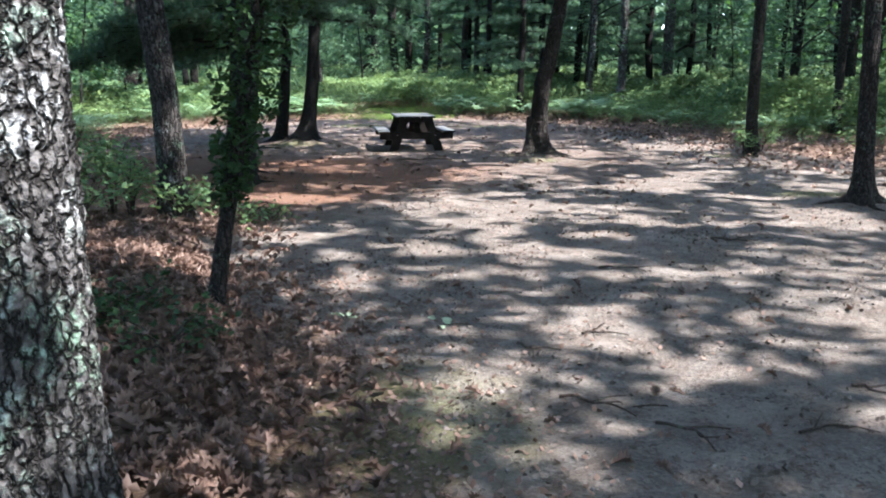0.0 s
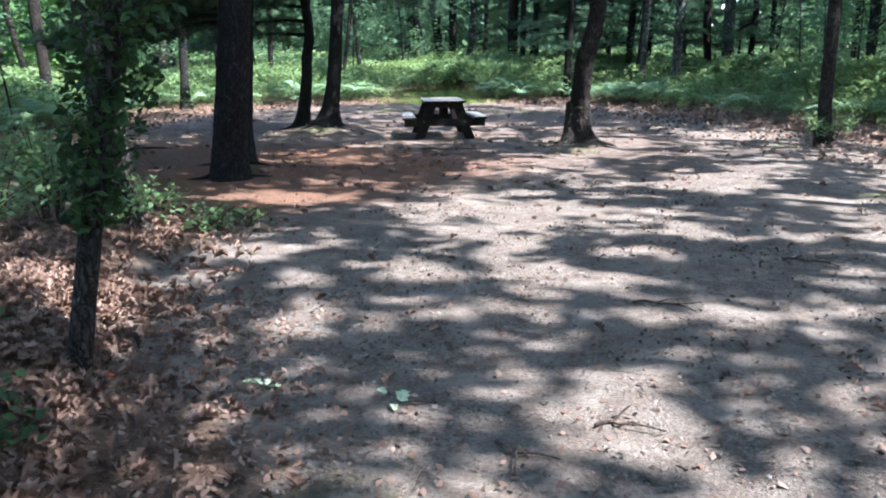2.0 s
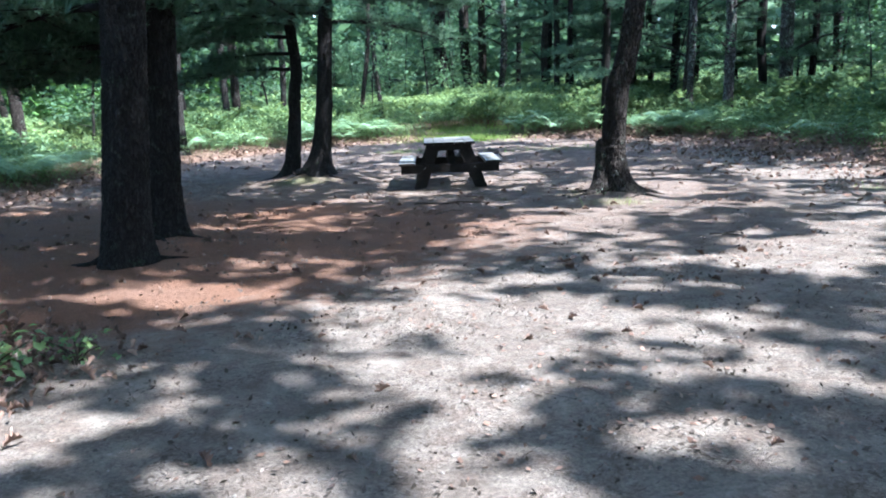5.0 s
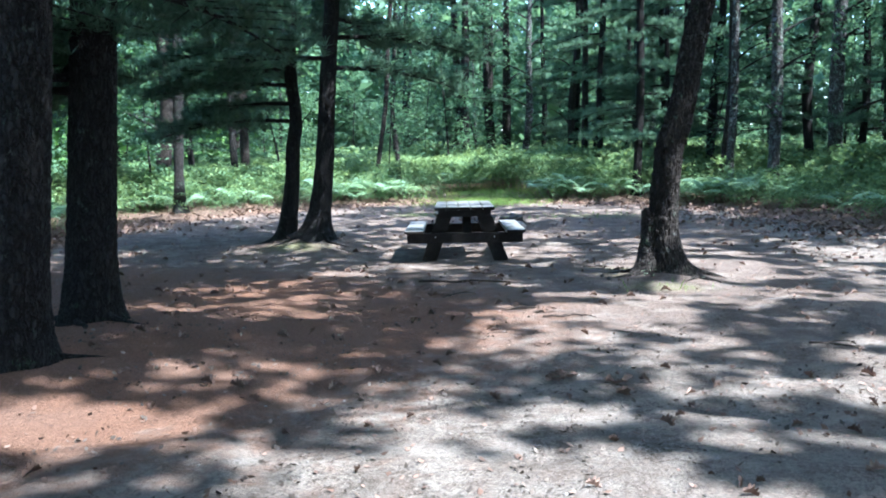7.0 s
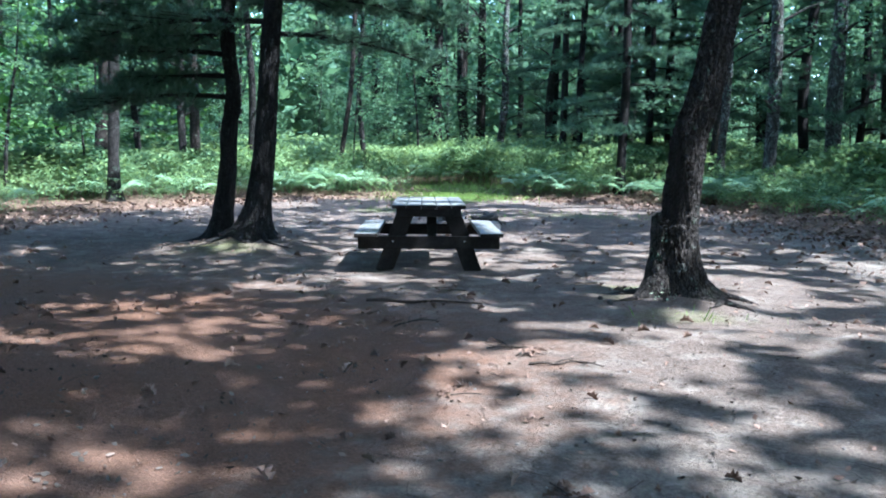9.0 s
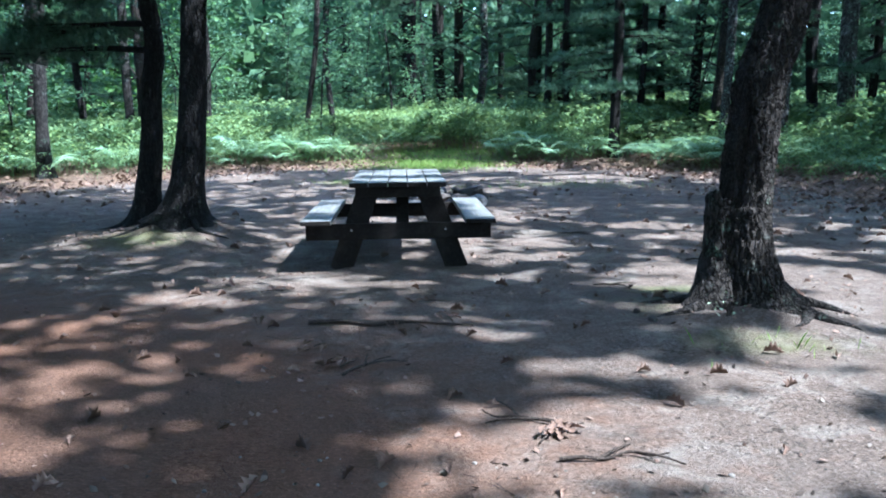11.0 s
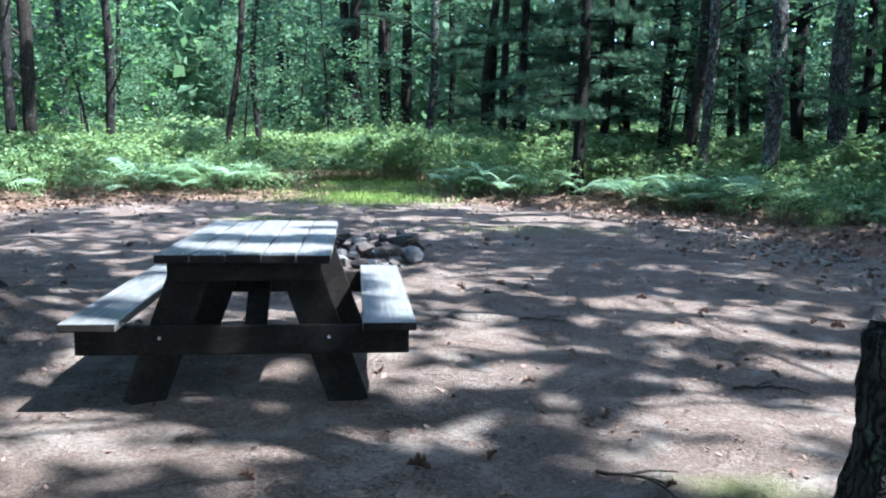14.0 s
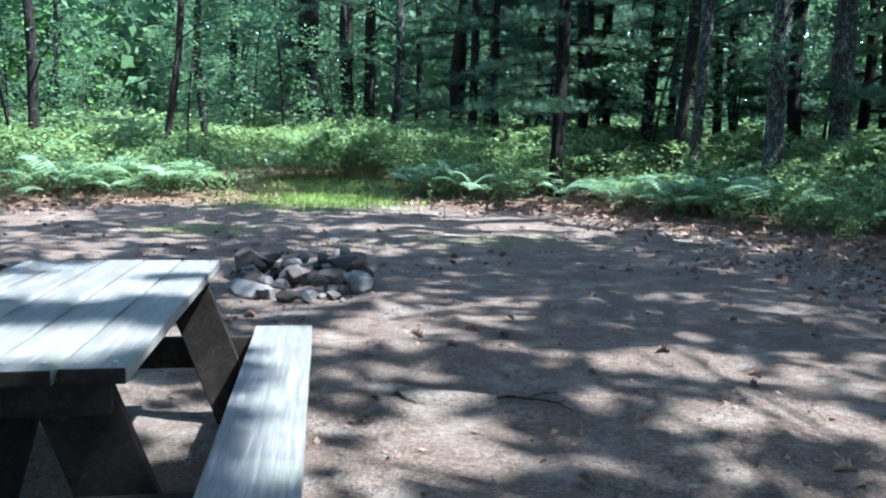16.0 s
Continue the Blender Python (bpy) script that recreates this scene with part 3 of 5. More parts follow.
def bare_scar(t):
    """The long wound above the broken stem: bark gone, the dark wood sunk in."""
    me = next(o for o in t.children if o.name.startswith("trunk")).data
    me.materials.append(WOOD_OLD)
    ax = t["axis"]
    inside = {}
    for v in me.vertices:
        z = v.co.z
        cx = np.interp(z, [q[2] for q in ax], [q[0] for q in ax])
        a = math.degrees(math.atan2(v.co.y, v.co.x - cx)) % 360
        rim = 1.62 - 0.011 * max(0, a - 215) + 0.06 * noise.noise((a * 0.05, 3, 1))
        side = 292 - 20 * max(0, z - 1.1) + 5 * noise.noise((z * 6, 0, 2))
        inside[v.index] = 0.66 < z < rim and 168 < a < side
        if inside[v.index]:
            deep = 0.05 if abs(a - 238 - 10 * noise.noise((z * 2, 7, 0))) < 9 else 0.018
            r0 = math.hypot(v.co.x - cx, v.co.y)
            v.co.x = cx + (v.co.x - cx) * (1 - deep / r0)
            v.co.y *= 1 - deep / r0
    for f in me.polygons:
        if all(inside[i] for i in f.vertices):
            f.material_index = 1


bare_scar(ALL["F"])
roots(ALL["F"], (178, 196, 322, 350, 10), 0.62, BARK_GREY, 0.06)
roots(ALL["D1"], (230, 20), 0.5, BARK_PINE, 0.04)
roots(ALL["D2"], (200, 285, 340), 0.5, BARK_PINE, 0.042)
roots(ALL["E2"], (190, 290), 0.5, BARK_PINE, 0.05)
roots(ALL["E"], (318, 215), 0.8, BARK_PINE, 0.045)
roots(ALL["H"], (200, 260), 0.5, BARK_GREY, 0.05)


# broken hollow stem grown together with the leaning oak
def broken_stem(t):
    o = t.location
    seg, rings = 44, 46
    V, F = [], []
    for i in range(rings + 5):
        u = min(i / (rings - 1), 1.0)
        for j in range(seg):
            a = 2 * math.pi * j / seg
            rim = 0.73 + 0.05 * noise.noise((math.cos(a) * 2.2, math.sin(a) * 2.2, 5)) + 0.03 * noise.noise((math.cos(a) * 9, math.sin(a) * 9, 1)) - 0.16 * max(0, math.cos(a - 0.2)) ** 3
            z = u * rim
            r = 0.108 + 0.17 * math.exp(-z / 0.17) * (0.45 + 0.55 * max(0, math.cos(a - math.radians(205))) ** 2 + 0.4 * max(0, math.cos(a - math.radians(285))) ** 4)
            v = abs(noise.noise((math.cos(a) * 1.9, math.sin(a) * 1.9, z * 3.5 + 4))) * 3.2
            r += 0.014 * (min(v, 1) - 0.6) + 0.01 * noise.noise((math.cos(a) * 7, math.sin(a) * 7, z * 20))
            if i >= rings:
                k = i - rings + 1
                r -= 0.022 * min(k, 2) + 0.006 * k
                z -= (0.0, 0.0, 0.03, 0.12, 0.25)[k - 1]
            V.append((-0.20 - 0.015 * (1 - u) + r * math.cos(a), 0.0 + r * math.sin(a), z))
    for i in range(rings + 4):
        for j in range(seg):
            k = (j + 1) % seg
            a = 360 * (j + 0.5) / seg
            if i < rings and i / (rings - 1) * 0.73 < 0.30 * (1 - ((a - 308) / 30) ** 2):
                continue
            F.append((i * seg + j, i * seg + k, (i + 1) * seg + k, (i + 1) * seg + j))
    tagged(raw("broken_stem", V, F, BARK_GREY, t, True), "hollow broken stem with ragged rim")
    V, F = tube([(-0.115, -0.085, .70, .010), (-0.105, -0.11, .56, .016), (-0.085, -0.135, .42, .013), (-0.065, -0.15, .3, .005)], 8, 16, 0.004, 25)
    tagged(raw("torn_strip", V, F, WOOD_RAW, t, True), "torn strip of pale bare wood")


broken_stem(ALL["F"])

needles_on(ALL["D1"], [(2.9 + 0.45 * k, az, 2.2 + 0.8 * rng.random(), 0.12, 170) for k, az in enumerate((175, 30, 120, 250, 200, 80, 320, 150))] + [(2.3, 165, 2.3, 0.06, 200), (2.5, 130, 2.5, 0.05, 200)])
needles_on(ALL["D2"], [(2.5 + 0.35 * k, az, 2.0 + 1.0 * rng.random(), 0.10, 190) for k, az in enumerate((170, 75, 110, 20, 150, 200, 60, 100, 340))] + [(2.1, 190, 2.6, 0.06, 210), (2.25, 140, 2.6, 0.05, 210), (2.0, 165, 2.2, 0.08, 200)])
needles_on(ALL["E"], [(2.9 + 0.32 * k, az, 1.9 + 0.9 * rng.random(), 0.10, 190) for k, az in enumerate((190, 20, 80, 340, 110, 10, 50, 160, 300, 30))] + [(2.75, 5, 2.2, 0.02, 90)])
needles_on(ALL["E2"], [(2.1 + 0.3 * k, az, 1.8 + 0.9 * rng.random(), 0.12, 190) for k, az in enumerate((180, 160, 205, 140, 185, 220, 100, 170, 30, 190))])

# ivy-like sapling leaves
c = ALL["C"]
u = rng.random(3600)
zz = 0.72 + 2.9 * u
P = np.stack([np.interp(zz, [q[2] for q in c["axis"]], [q[0] for q in c["axis"]]), np.interp(zz, [q[2] for q in c["axis"]], [q[1] for q in c["axis"]]), zz], 1)
P[:, :2] += flat_disc(3600) * (0.11 + 0.22 * np.clip(u * 2.2, 0, 1))[:, None] + np.stack([0.12 * np.clip(3 * u - 1, 0, 1), 0 * u], 1)
stamp("leaves", *LEAF, P, rng.uniform(0.035, 0.075, 3600), turned(3600, 0.3), LEAF_IVY, c)
twigs = []
for k in range(9):
    z = 1.0 + 0.25 * k
    x, y = np.interp(z, [q[2] for q in c["axis"]], [q[0] for q in c["axis"]]), 0.03
    a = rng.random() * 6.28
    twigs.append(tube([(x, y, z, .01), (x + .15 * math.cos(a), y + .15 * math.sin(a), z + .05, .007), (x + .32 * math.cos(a), y + .32 * math.sin(a), z + .04, .003)], 5, 5))
for w in twigs:
    raw("twig", *w, BARK_GREY, c, True)

# openings left in the unseen canopy to place sunlight: x, y and half widths of the light that they let down
OPEN_A = [(1.3, 16.3, .7, .35), (1.9, 14.6, .6, .35), (2.3, 15.6, .7, .5), (-1.0, 16.2, .9, .16), (.8, 9.1, .95, .6), (-2.0, 5.15, .3, .25), (-1.6, 7.0, .55, .5), (-.4, 6.7, .3, .2), (-2.1, 9.7, .85, .5), (3.2, 11.3, .6, .8), (.85, 13.15, 1.0, .5), (1.3, 5.5, .25, .2), (1.2, 7.2, .2, .17), (.8, 6.5, .2, .17),
          (-.8, 5.4, .2, .25), (-2.15, 5.3, .65, .55), (4.0, 8.2, .7, .8), (4.9, 17.8, 1.2, 1.0), (0, 9.9, .35, .3), (0, 17.5, .6, .3), (1.75, 16.85, .95, .5), (.9, 4.0, .45, .3), (.55, 10.1, .5, .25), (.75, 14.0, .5, .2), (1.45, 13.95, .4, .25), (2.5, 16.3, .6, .5), (-2.2, 15.6, .5, .2)]
OPEN_B = [(-1.6, 1.5, .55, .22), (1.9, 18.7, .65, .35), (1.5, 19.8, .6, .3), (2.4, 17.8, .6, .3), (.2, 18.2, .5, .28), (.1, 18.95, .35, .14), (-.8, 19.4, .3, .45), (.1, 18.4, .35, .2), (-1.3, 19.0, .3, .3), (-6.1, 27.2, .9, 1.2), (-.2, 30.0, 1.1, 1.4), (-4.1, 19.2, .6, 1.0), (-1.4, 17.4, .6, .2), (-1.6, 18.1, .6, .24),
          (-2.0, 31.5, 1.5, 2.0), (-5.5, 31.0, 2.0, 1.5), (-9.0, 27.0, 2.0, 2.0), (3.0, 30.5, 1.5, .8), (-.5, 17.85, .26, .85), (-1.95, 17.35, .22, .55), (-2.6, 22.5, 1.0, .3), (1.2, 27, 1.0, .5), (5.4, 11.0, .8, .5)]


# spots under close leaves
SHADE = [(.2, 15.9, .55, .28), (-2.0, 13.7, 1.7, 1.2), (-1.4, 16.85, .7, .28), (-.62, 16.95, .35, .25), (-6.5, 15.5, 2.0, 2.5), (-.2, 2.7, 1.3, 1.5), (3.4, 6.4, 1.5, 1.1), (-5.0, 7.5, 2.2, 2.6), (-7.0, 18.5, 2.5, 4.0), (-1.2, 13.2, 1.7, 1.2), (2.6, 22.6, 2.6, 2.6), (5.0, 23.5, 2.0, 2.5), (-3.5, 13.5, 2.0, 1.5), (-5.5, 12.5, 2.0, 3.0), (-.9, 3.2, 1.0, 1.6), (-.6, 8.0, .5, .4), (.3, 11.2, 1.3, .7), (-.6, 15.2, .5, .5), (-.9, 15.6, 1.0, .9), (-1.5, 11.3, 1.5, 1.2), (-1.6, 12.2, 1.3, .9), (-9, 14, 5, 6)]


def lit(x, y):
    """How open the canopy is above a spot of ground, seen along the sun's rays."""
    wx, wy = x + 0.5 * (GAPS.rough(x, y, 0.6, 2) - 0.5), y + 0.5 * (GAPS.rough(x + 60, y, 0.6, 2) - 0.5)
    v = np.zeros(np.shape(x))
    small = GAPS.rough(wx + 31, wy * 1.3, 0.75, 3)
    fine = GAPS.rough(wx + 3, wy + 51, 0.32, 2)
    for cx, cy, a, b in OPEN_A + OPEN_B:
        v = np.maximum(v, 1.25 - ((wx - cx) / a) ** 2 - ((wy - cy) / b) ** 2 + 1.3 * (fine - 0.3))
    wide = GAPS.rough(x + 9, y + 70, 5.0, 2)
    close = np.zeros(np.shape(x))
    for cx, cy, a, b in SHADE:
        close = np.maximum(close, np.exp(-(((x - cx) / a) ** 2 + ((y - cy) / b) ** 2) ** 2))
    loose = (small - 0.60 + 0.04 * step(-1.0, 1.5, x)) * 6 + (wide - 0.5) * 2.0
    v = np.maximum(v, np.maximum(loose, (fine - 0.60 + 0.035 * step(0, 2, x)) * 8) - 4.0 * close)
    woods = step(0.0, 2.0, beyond(x, y)) * step(12, 20, y)
    v = np.maximum(v, woods * ((GAPS.rough(x + 80, y, 2.2, 3) - 0.45 - 0.24 * step(0, 5, x) - 0.12 * step(-5, -8, x) * step(25, 18, y)) * 9 - 2.5 * close))
    return np.clip(v, 0, 1)


def shading(P, at, low=0.1, high=0.9):
    """Leaf points (local to at) that the canopy's openings leave standing."""
    W = P + np.asarray(at)
    drop = W[:, 2] / SUN.z
    return lit(W[:, 0] - drop * SUN.x, W[:, 1] - drop * SUN.y) < rng.uniform(low, high, len(P))


# ---- the wood behind the clearing: trunks with limbs and leaf clumps ----
WOODS_A = [(-10.6, 32, .17, 0), (-9.4, 33.5, .12, 0), (-6.2, 36, .10, 0), (-3.6, 34, .15, .02), (-3.1, 33.6, .17, 0), (-2.4, 35, .13, -.06), (-2.0, 35, .16, .01), (-1.5, 36, .14, .04), (-0.9, 37, .10, 0),
           (0.12, 34, .13, .06), (0.85, 34.5, .14, .05), (1.9, 34, .09, 0), (2.3, 32.0, .14, .01), (4.5, 38.5, .13, 0), (5.0, 36, .17, .07), (5.0, 33, .14, .03), (4.9, 31.2, .12, .02), (5.75, 29.4, .17, .01)]
WOODS_B = [(7.6, 33, .16, .03), (8.0, 31.8, .23, .02), (-10.75, 31.5, .13, 0), (-12.0, 29, .24, 0), (12.3, 26, .2, .02), (10.6, 26, .16, 0), (-12, 22, .16, 0), (-9.9, 26, .14, .02), (-13, 17, .17, 0), (-11, 15, .12, .03),
           (-7.5, 11.5, .12, .02), (-9.0, 9.5, .15, 0), (9.6, 20.5, .12, .01), (11.5, 19, .15, 0), (13.5, 22, .18, 0), (-6.6, 34, .09, .1)]
PINES = {4, 8, 10, 11, 12, 13, 14, 18}


def wood_tree(k, x, y, r, lean, far=False):
    z0 = float(ground_z(x, y)) - 0.05
    hgt = rng.uniform(11, 15)
    pine = (k in PINES) or (far and rng.random() < (0.55 if x > 1 else 0.2))
    t = thing("pine_tree" if pine else "oak_tree", (x, y, z0), ("straight dark pine with layered needle boughs among the undergrowth" if pine else "tall slim oak with leafy limbs rising from the undergrowth"), "tree", "trees of the surrounding wood")
    sx, sy = rng.normal(size=2) * 0.12
    row = [(0, 0, 0, r * 1.25), (lean * .6 + sx * .1, sy * .1, .7, r), (lean * 3 + sx, sy, 3, r * .9), (lean * 6 + sx * .2, sy * 1.5, 6, r * .75), (lean * 9, sy, hgt * .75, r * .45), (lean * 10, 0, hgt, .02)]
    rich = not far and y < 48
    raw("trunk", *tube(row, 18 if rich else 9, 44 if rich else 14, 0.012 if rich else 0.0, 12, (0.2, 0.4, (30, 150, 270)), seed=k), BARK_PINE if pine else BARK_OAK if k in (16, 17, 7, 19) else BARK_FAR if k % 3 else BARK_GREY, t, True)
    t["axis"] = [list(q[:3]) for q in row]
    if pine:
        needles_on(t, [(1.9 + 0.42 * i, rng.random() * 360, rng.uniform(1.3, 2.4) * (1 - i / 40), 0.08, 18 if far else 80) for i in range(20)], BARK_PINE)
        return t
    limbs, P, S = [], [], []
    for i in range(15 if not far else 13):
        z = 2.2 + (hgt - 2.5) * (i / 14) ** 0.8
        a, reach = rng.random() * 6.283, rng.uniform(0.7, 2.4)
        bx = np.interp(z, [q[2] for q in row], [q[0] for q in row])
        by = np.interp(z, [q[2] for q in row], [q[1] for q in row])
        e = (bx + reach * math.cos(a), by + reach * math.sin(a), z + reach * 0.35)
        limbs.append(tube([(bx, by, z, r * .28), (bx + .5 * reach * math.cos(a), by + .5 * reach * math.sin(a), z + reach * .25, r * .16), (*e, .008)], 5, 6))
        n = 90 if far else 150
        P.append(clump(e, n, rng.uniform(0.7, 1.25), rng.uniform(0.35, 0.7)))
    if far:
        tagged(raw("branchwork", *joined(limbs), BARK_FAR, t, True), kind="stuff")
    else:
        for w in limbs:
            raw("limb", *w, BARK_FAR, t, True)
    P = np.concatenate(P)
    if not far:
        P = P[shading(P, (x, y, z0), 0.3, 1.2)]
    stamp("crown", *LEAF, P, rng.uniform(0.10, 0.19, len(P)) * (1.5 if far else 1.0), turned(len(P), 0.35), LEAF_OAK, t)
    return t


WOODS_A[3:12] = [(0.2 + 1.42 * (x - 0.2), 13.5 + 1.42 * (y - 13.5), 1.35 * r, lean) for x, y, r, lean in WOODS_A[3:12]]
for k, (x, y, r, lean) in enumerate(WOODS_A + WOODS_B):
    wood_tree(k, x, y, r, lean)
for x, y, r in [(1.3, 38, .12), (2.7, 40, .13), (3.5, 36.5, .1), (4.7, 41, .14), (6.1, 38, .12), (.3, 43.5, .12), (7.3, 36, .13), (9.2, 33.5, .12)]:
    wood_tree(4, x, y, r, 0.01)
spots = []
while len(spots) < 78:
    y = rng.uniform(37, 78)
    x = rng.uniform(-0.62, 0.62) * (y + 4)
    if all((x - a) ** 2 + (y - b) ** 2 > 4.5 for a, b in spots):
        spots.append((x, y))
for k, (x, y) in enumerate(spots):
    wood_tree(100 + k, x, y, rng.uniform(0.06, 0.17), rng.normal() * 0.03, True)
for k, (x, y) in enumerate([(-14, 24.5), (-16, 20), (-15, 13), (-12.5, 10.5), (-17, 28), (-19, 23), (-13.5, 34), (-17, 35), (14.5, 29), (16, 25), (12, 31), (15.5, 34), (10.5, 35), (18, 29)]):
    wood_tree(300 + k, x, y, rng.uniform(0.08, 0.16), rng.normal() * 0.03, True)



def sapling(x, y):
    """A young tree whose leaves start near the ground."""
    t = thing("young_tree", (x, y, float(ground_z(x, y)) - 0.05), "young broadleaf tree with bright green leaves in the understorey", "tree", "saplings of the surrounding wood")
    hgt, r = rng.uniform(3.2, 7.5), rng.uniform(0.025, 0.05)
    sx, sy = rng.normal(size=2) * 0.35
    row = [(0, 0, 0, r), (sx * .3, sy * .3, hgt * .35, r * .8), (sx, sy, hgt * .75, r * .5), (sx * 1.3, sy, hgt, .006)]
    raw("trunk", *tube(row, 7, 14), BARK_FAR, t, True)
    P = []
    for i in range(13):
        z = hgt * (0.2 + 0.8 * i / 12)
        a, reach = rng.random() * 6.283, rng.uniform(0.3, 1.3)
        e = (np.interp(z, [q[2] for q in row], [q[0] for q in row]) + reach * math.cos(a), np.interp(z, [q[2] for q in row], [q[1] for q in row]) + reach * math.sin(a), z + 0.2)
        raw("limb", *tube([(e[0] - reach * math.cos(a), e[1] - reach * math.sin(a), z, r * .3), (*e, .004)], 4, 3), BARK_FAR, t, True)
        P.append(clump(e, 110, rng.uniform(0.5, 0.9), rng.uniform(0.2, 0.45)))
    P = np.concatenate(P)
    stamp("crown", *LEAF, P, rng.uniform(0.09, 0.17, len(P)), turned(len(P), 0.5), LEAF_OAK, t)


young = []
while len(young) < 75:
    y = rng.uniform(33.5, 58)
    x = rng.uniform(-0.6, 0.6) * (y - 6)
    if -4.5 < x < 0.5 and y < 42 or beyond(x, y) < 2.0:
        continue
    if all((x - a) ** 2 + (y - b) ** 2 > 2.2 for a, b in young):
        young.append((x, y))
for x, y in young + [(-10.5, 18), (-12, 25), (-11.5, 27.5), (-14, 20), (-9.8, 13.5), (-13, 30.5), (9.5, 24), (11.5, 28), (10, 30), (13, 33)]:
    sapling(x, y)

# dense leaves of the wood farther off
n = 140000
fy = 50 + 55 * rng.random(n) ** 0.8
fxx = rng.uniform(-0.72, 0.72, n) * (fy + 2)
fz = 0.6 + (15 + 8 * step(0, 10, fxx)) * rng.random(n) ** 1.2
ok = GROWTH.rough(fxx + fz * 0.7, fz * 1.4 + fy * 0.35, 3.5, 3) > 0.29 + 0.07 * step(4, 9, fz)
P = np.stack([fxx, fy, fz], 1)[ok]
far_woods = stamp("far_woods", *LEAF, P, rng.uniform(0.5, 1.2, len(P)), turned(len(P), 0.3), LEAF_OAK)
tagged(far_woods, "distant green mass of woodland leaves", "woods", kind="stuff")

# unseen leaves added beside and behind the walk to cut the sky light
n = 22000
a, d = rng.random(n) * 2 * np.pi, rng.uniform(24, 60, n)
P = np.stack([d * np.cos(a), 10 + d * np.sin(a), 22 * rng.random(n)], 1)
P = P[(P[:, 1] < 8) | (np.abs(P[:, 0]) > 0.75 * (P[:, 1] + 3) + 4)]
tagged(stamp("surrounding_woods", *LEAF, P, rng.uniform(1.0, 2.1, len(P)), turned(len(P), 0.2), LEAF_OAK), "unseen ring of leaves added to hold back sky light", "woods", kind="stuff")

# leaves that fill the wood to either side
n = 66000
sx = np.where(rng.random(n) < 0.62, -14.5 - 24 * rng.random(n), 15.5 + 20 * rng.random(n))
P = np.stack([sx, rng.uniform(6, 54, n), 0.2 + 15 * rng.random(n) ** 1.5], 1)
P = P[GROWTH.rough(P[:, 1] * 0.7 + P[:, 2] * 0.6, P[:, 2] * 1.3 + P[:, 0] * 0.4, 3.0, 3) > 0.36]
tagged(stamp("side_woods", *LEAF, P, rng.uniform(0.25, 0.6, len(P)), turned(len(P), 0.35), LEAF_CANOPY), "leafy green woodland beside the clearing", "woods", kind="stuff")

# ---- the unseen canopy that shades the clearing, carried by the nearer trees and those beside the walk ----
# oaks out of view, added to carry the shading leaves
for key, x, y in (("R1", 9.8, 1.5), ("R2", 12.5, 9.5), ("R3", 5.5, -4.5), ("R4", 14.5, 15.5), ("R5", 16.0, 4.0), ("R6", -1.5, -5.0)):
    grow(key, "oak_tree", [(x, y, 0, .2), (x, y, 1, .17), (x + .1, y, 4, .15), (x, y + .2, 8, .11), (x, y, 13, .02)], BARK_GREY,
         "unseen oak added beside the clearing to carry the shading canopy", relief=0.0, seg=14, rings=20)
CARRY = [k for k in ALL if k not in ("C",)]
spotsxy = np.array([ALL[k].location[:2] for k in CARRY])
cx, cy = np.meshgrid(np.arange(-9, 28, 0.82), np.arange(-9, 40, 0.82))
cx, cy = cx.ravel(), cy.ravel()
wx, wy = np.meshgrid(np.arange(-22, -9, 1.1), np.arange(2, 42, 1.1))
cx, cy = np.r_[cx, wx.ravel()], np.r_[cy, wy.ravel()]
C = np.stack([cx + rng.normal(size=len(cx)) * 0.3, cy + rng.normal(size=len(cx)) * 0.3, rng.uniform(11.0, 16.0, len(cx))], 1)
owner = np.argmin(((C[:, None, :2] - spotsxy[None]) ** 2).sum(2), 1)
for k, key in enumerate(CARRY):
    t, mine = ALL[key], C[owner == k]
    if not len(mine):
        continue
    P = np.concatenate([clump(c0, 102, rng.uniform(0.7, 1.3), rng.uniform(0.25, 0.5)) for c0 in mine])
    P = P[shading(P, (0, 0, 0))] - np.array(t.location)
    stamp("crown", *LEAF, P, rng.uniform(0.2, 0.36, len(P)), turned(len(P), 0.45), LEAF_CANOPY, t)
    limbs, ax = [], t["axis"]
    for c0 in mine[:: max(1, len(mine) // 6)]:
        z = 0.55 * c0[2]
        bx, by = np.interp(z, [q[2] for q in ax], [q[0] for q in ax]), np.interp(z, [q[2] for q in ax], [q[1] for q in ax])
        e = c0 - np.array(t.location)
        m = (np.array((bx, by, z)) + e) / 2 + np.array((0, 0, 0.5))
        limbs.append(tube([(bx, by, z, .02), (*m, .012), (*e, .006)], 6, 8))
    for w in limbs:
        raw("limb", *w, BARK_GREY, t, True)
for t in bpy.data.objects:
    if "axis" in t:
        del t["axis"]


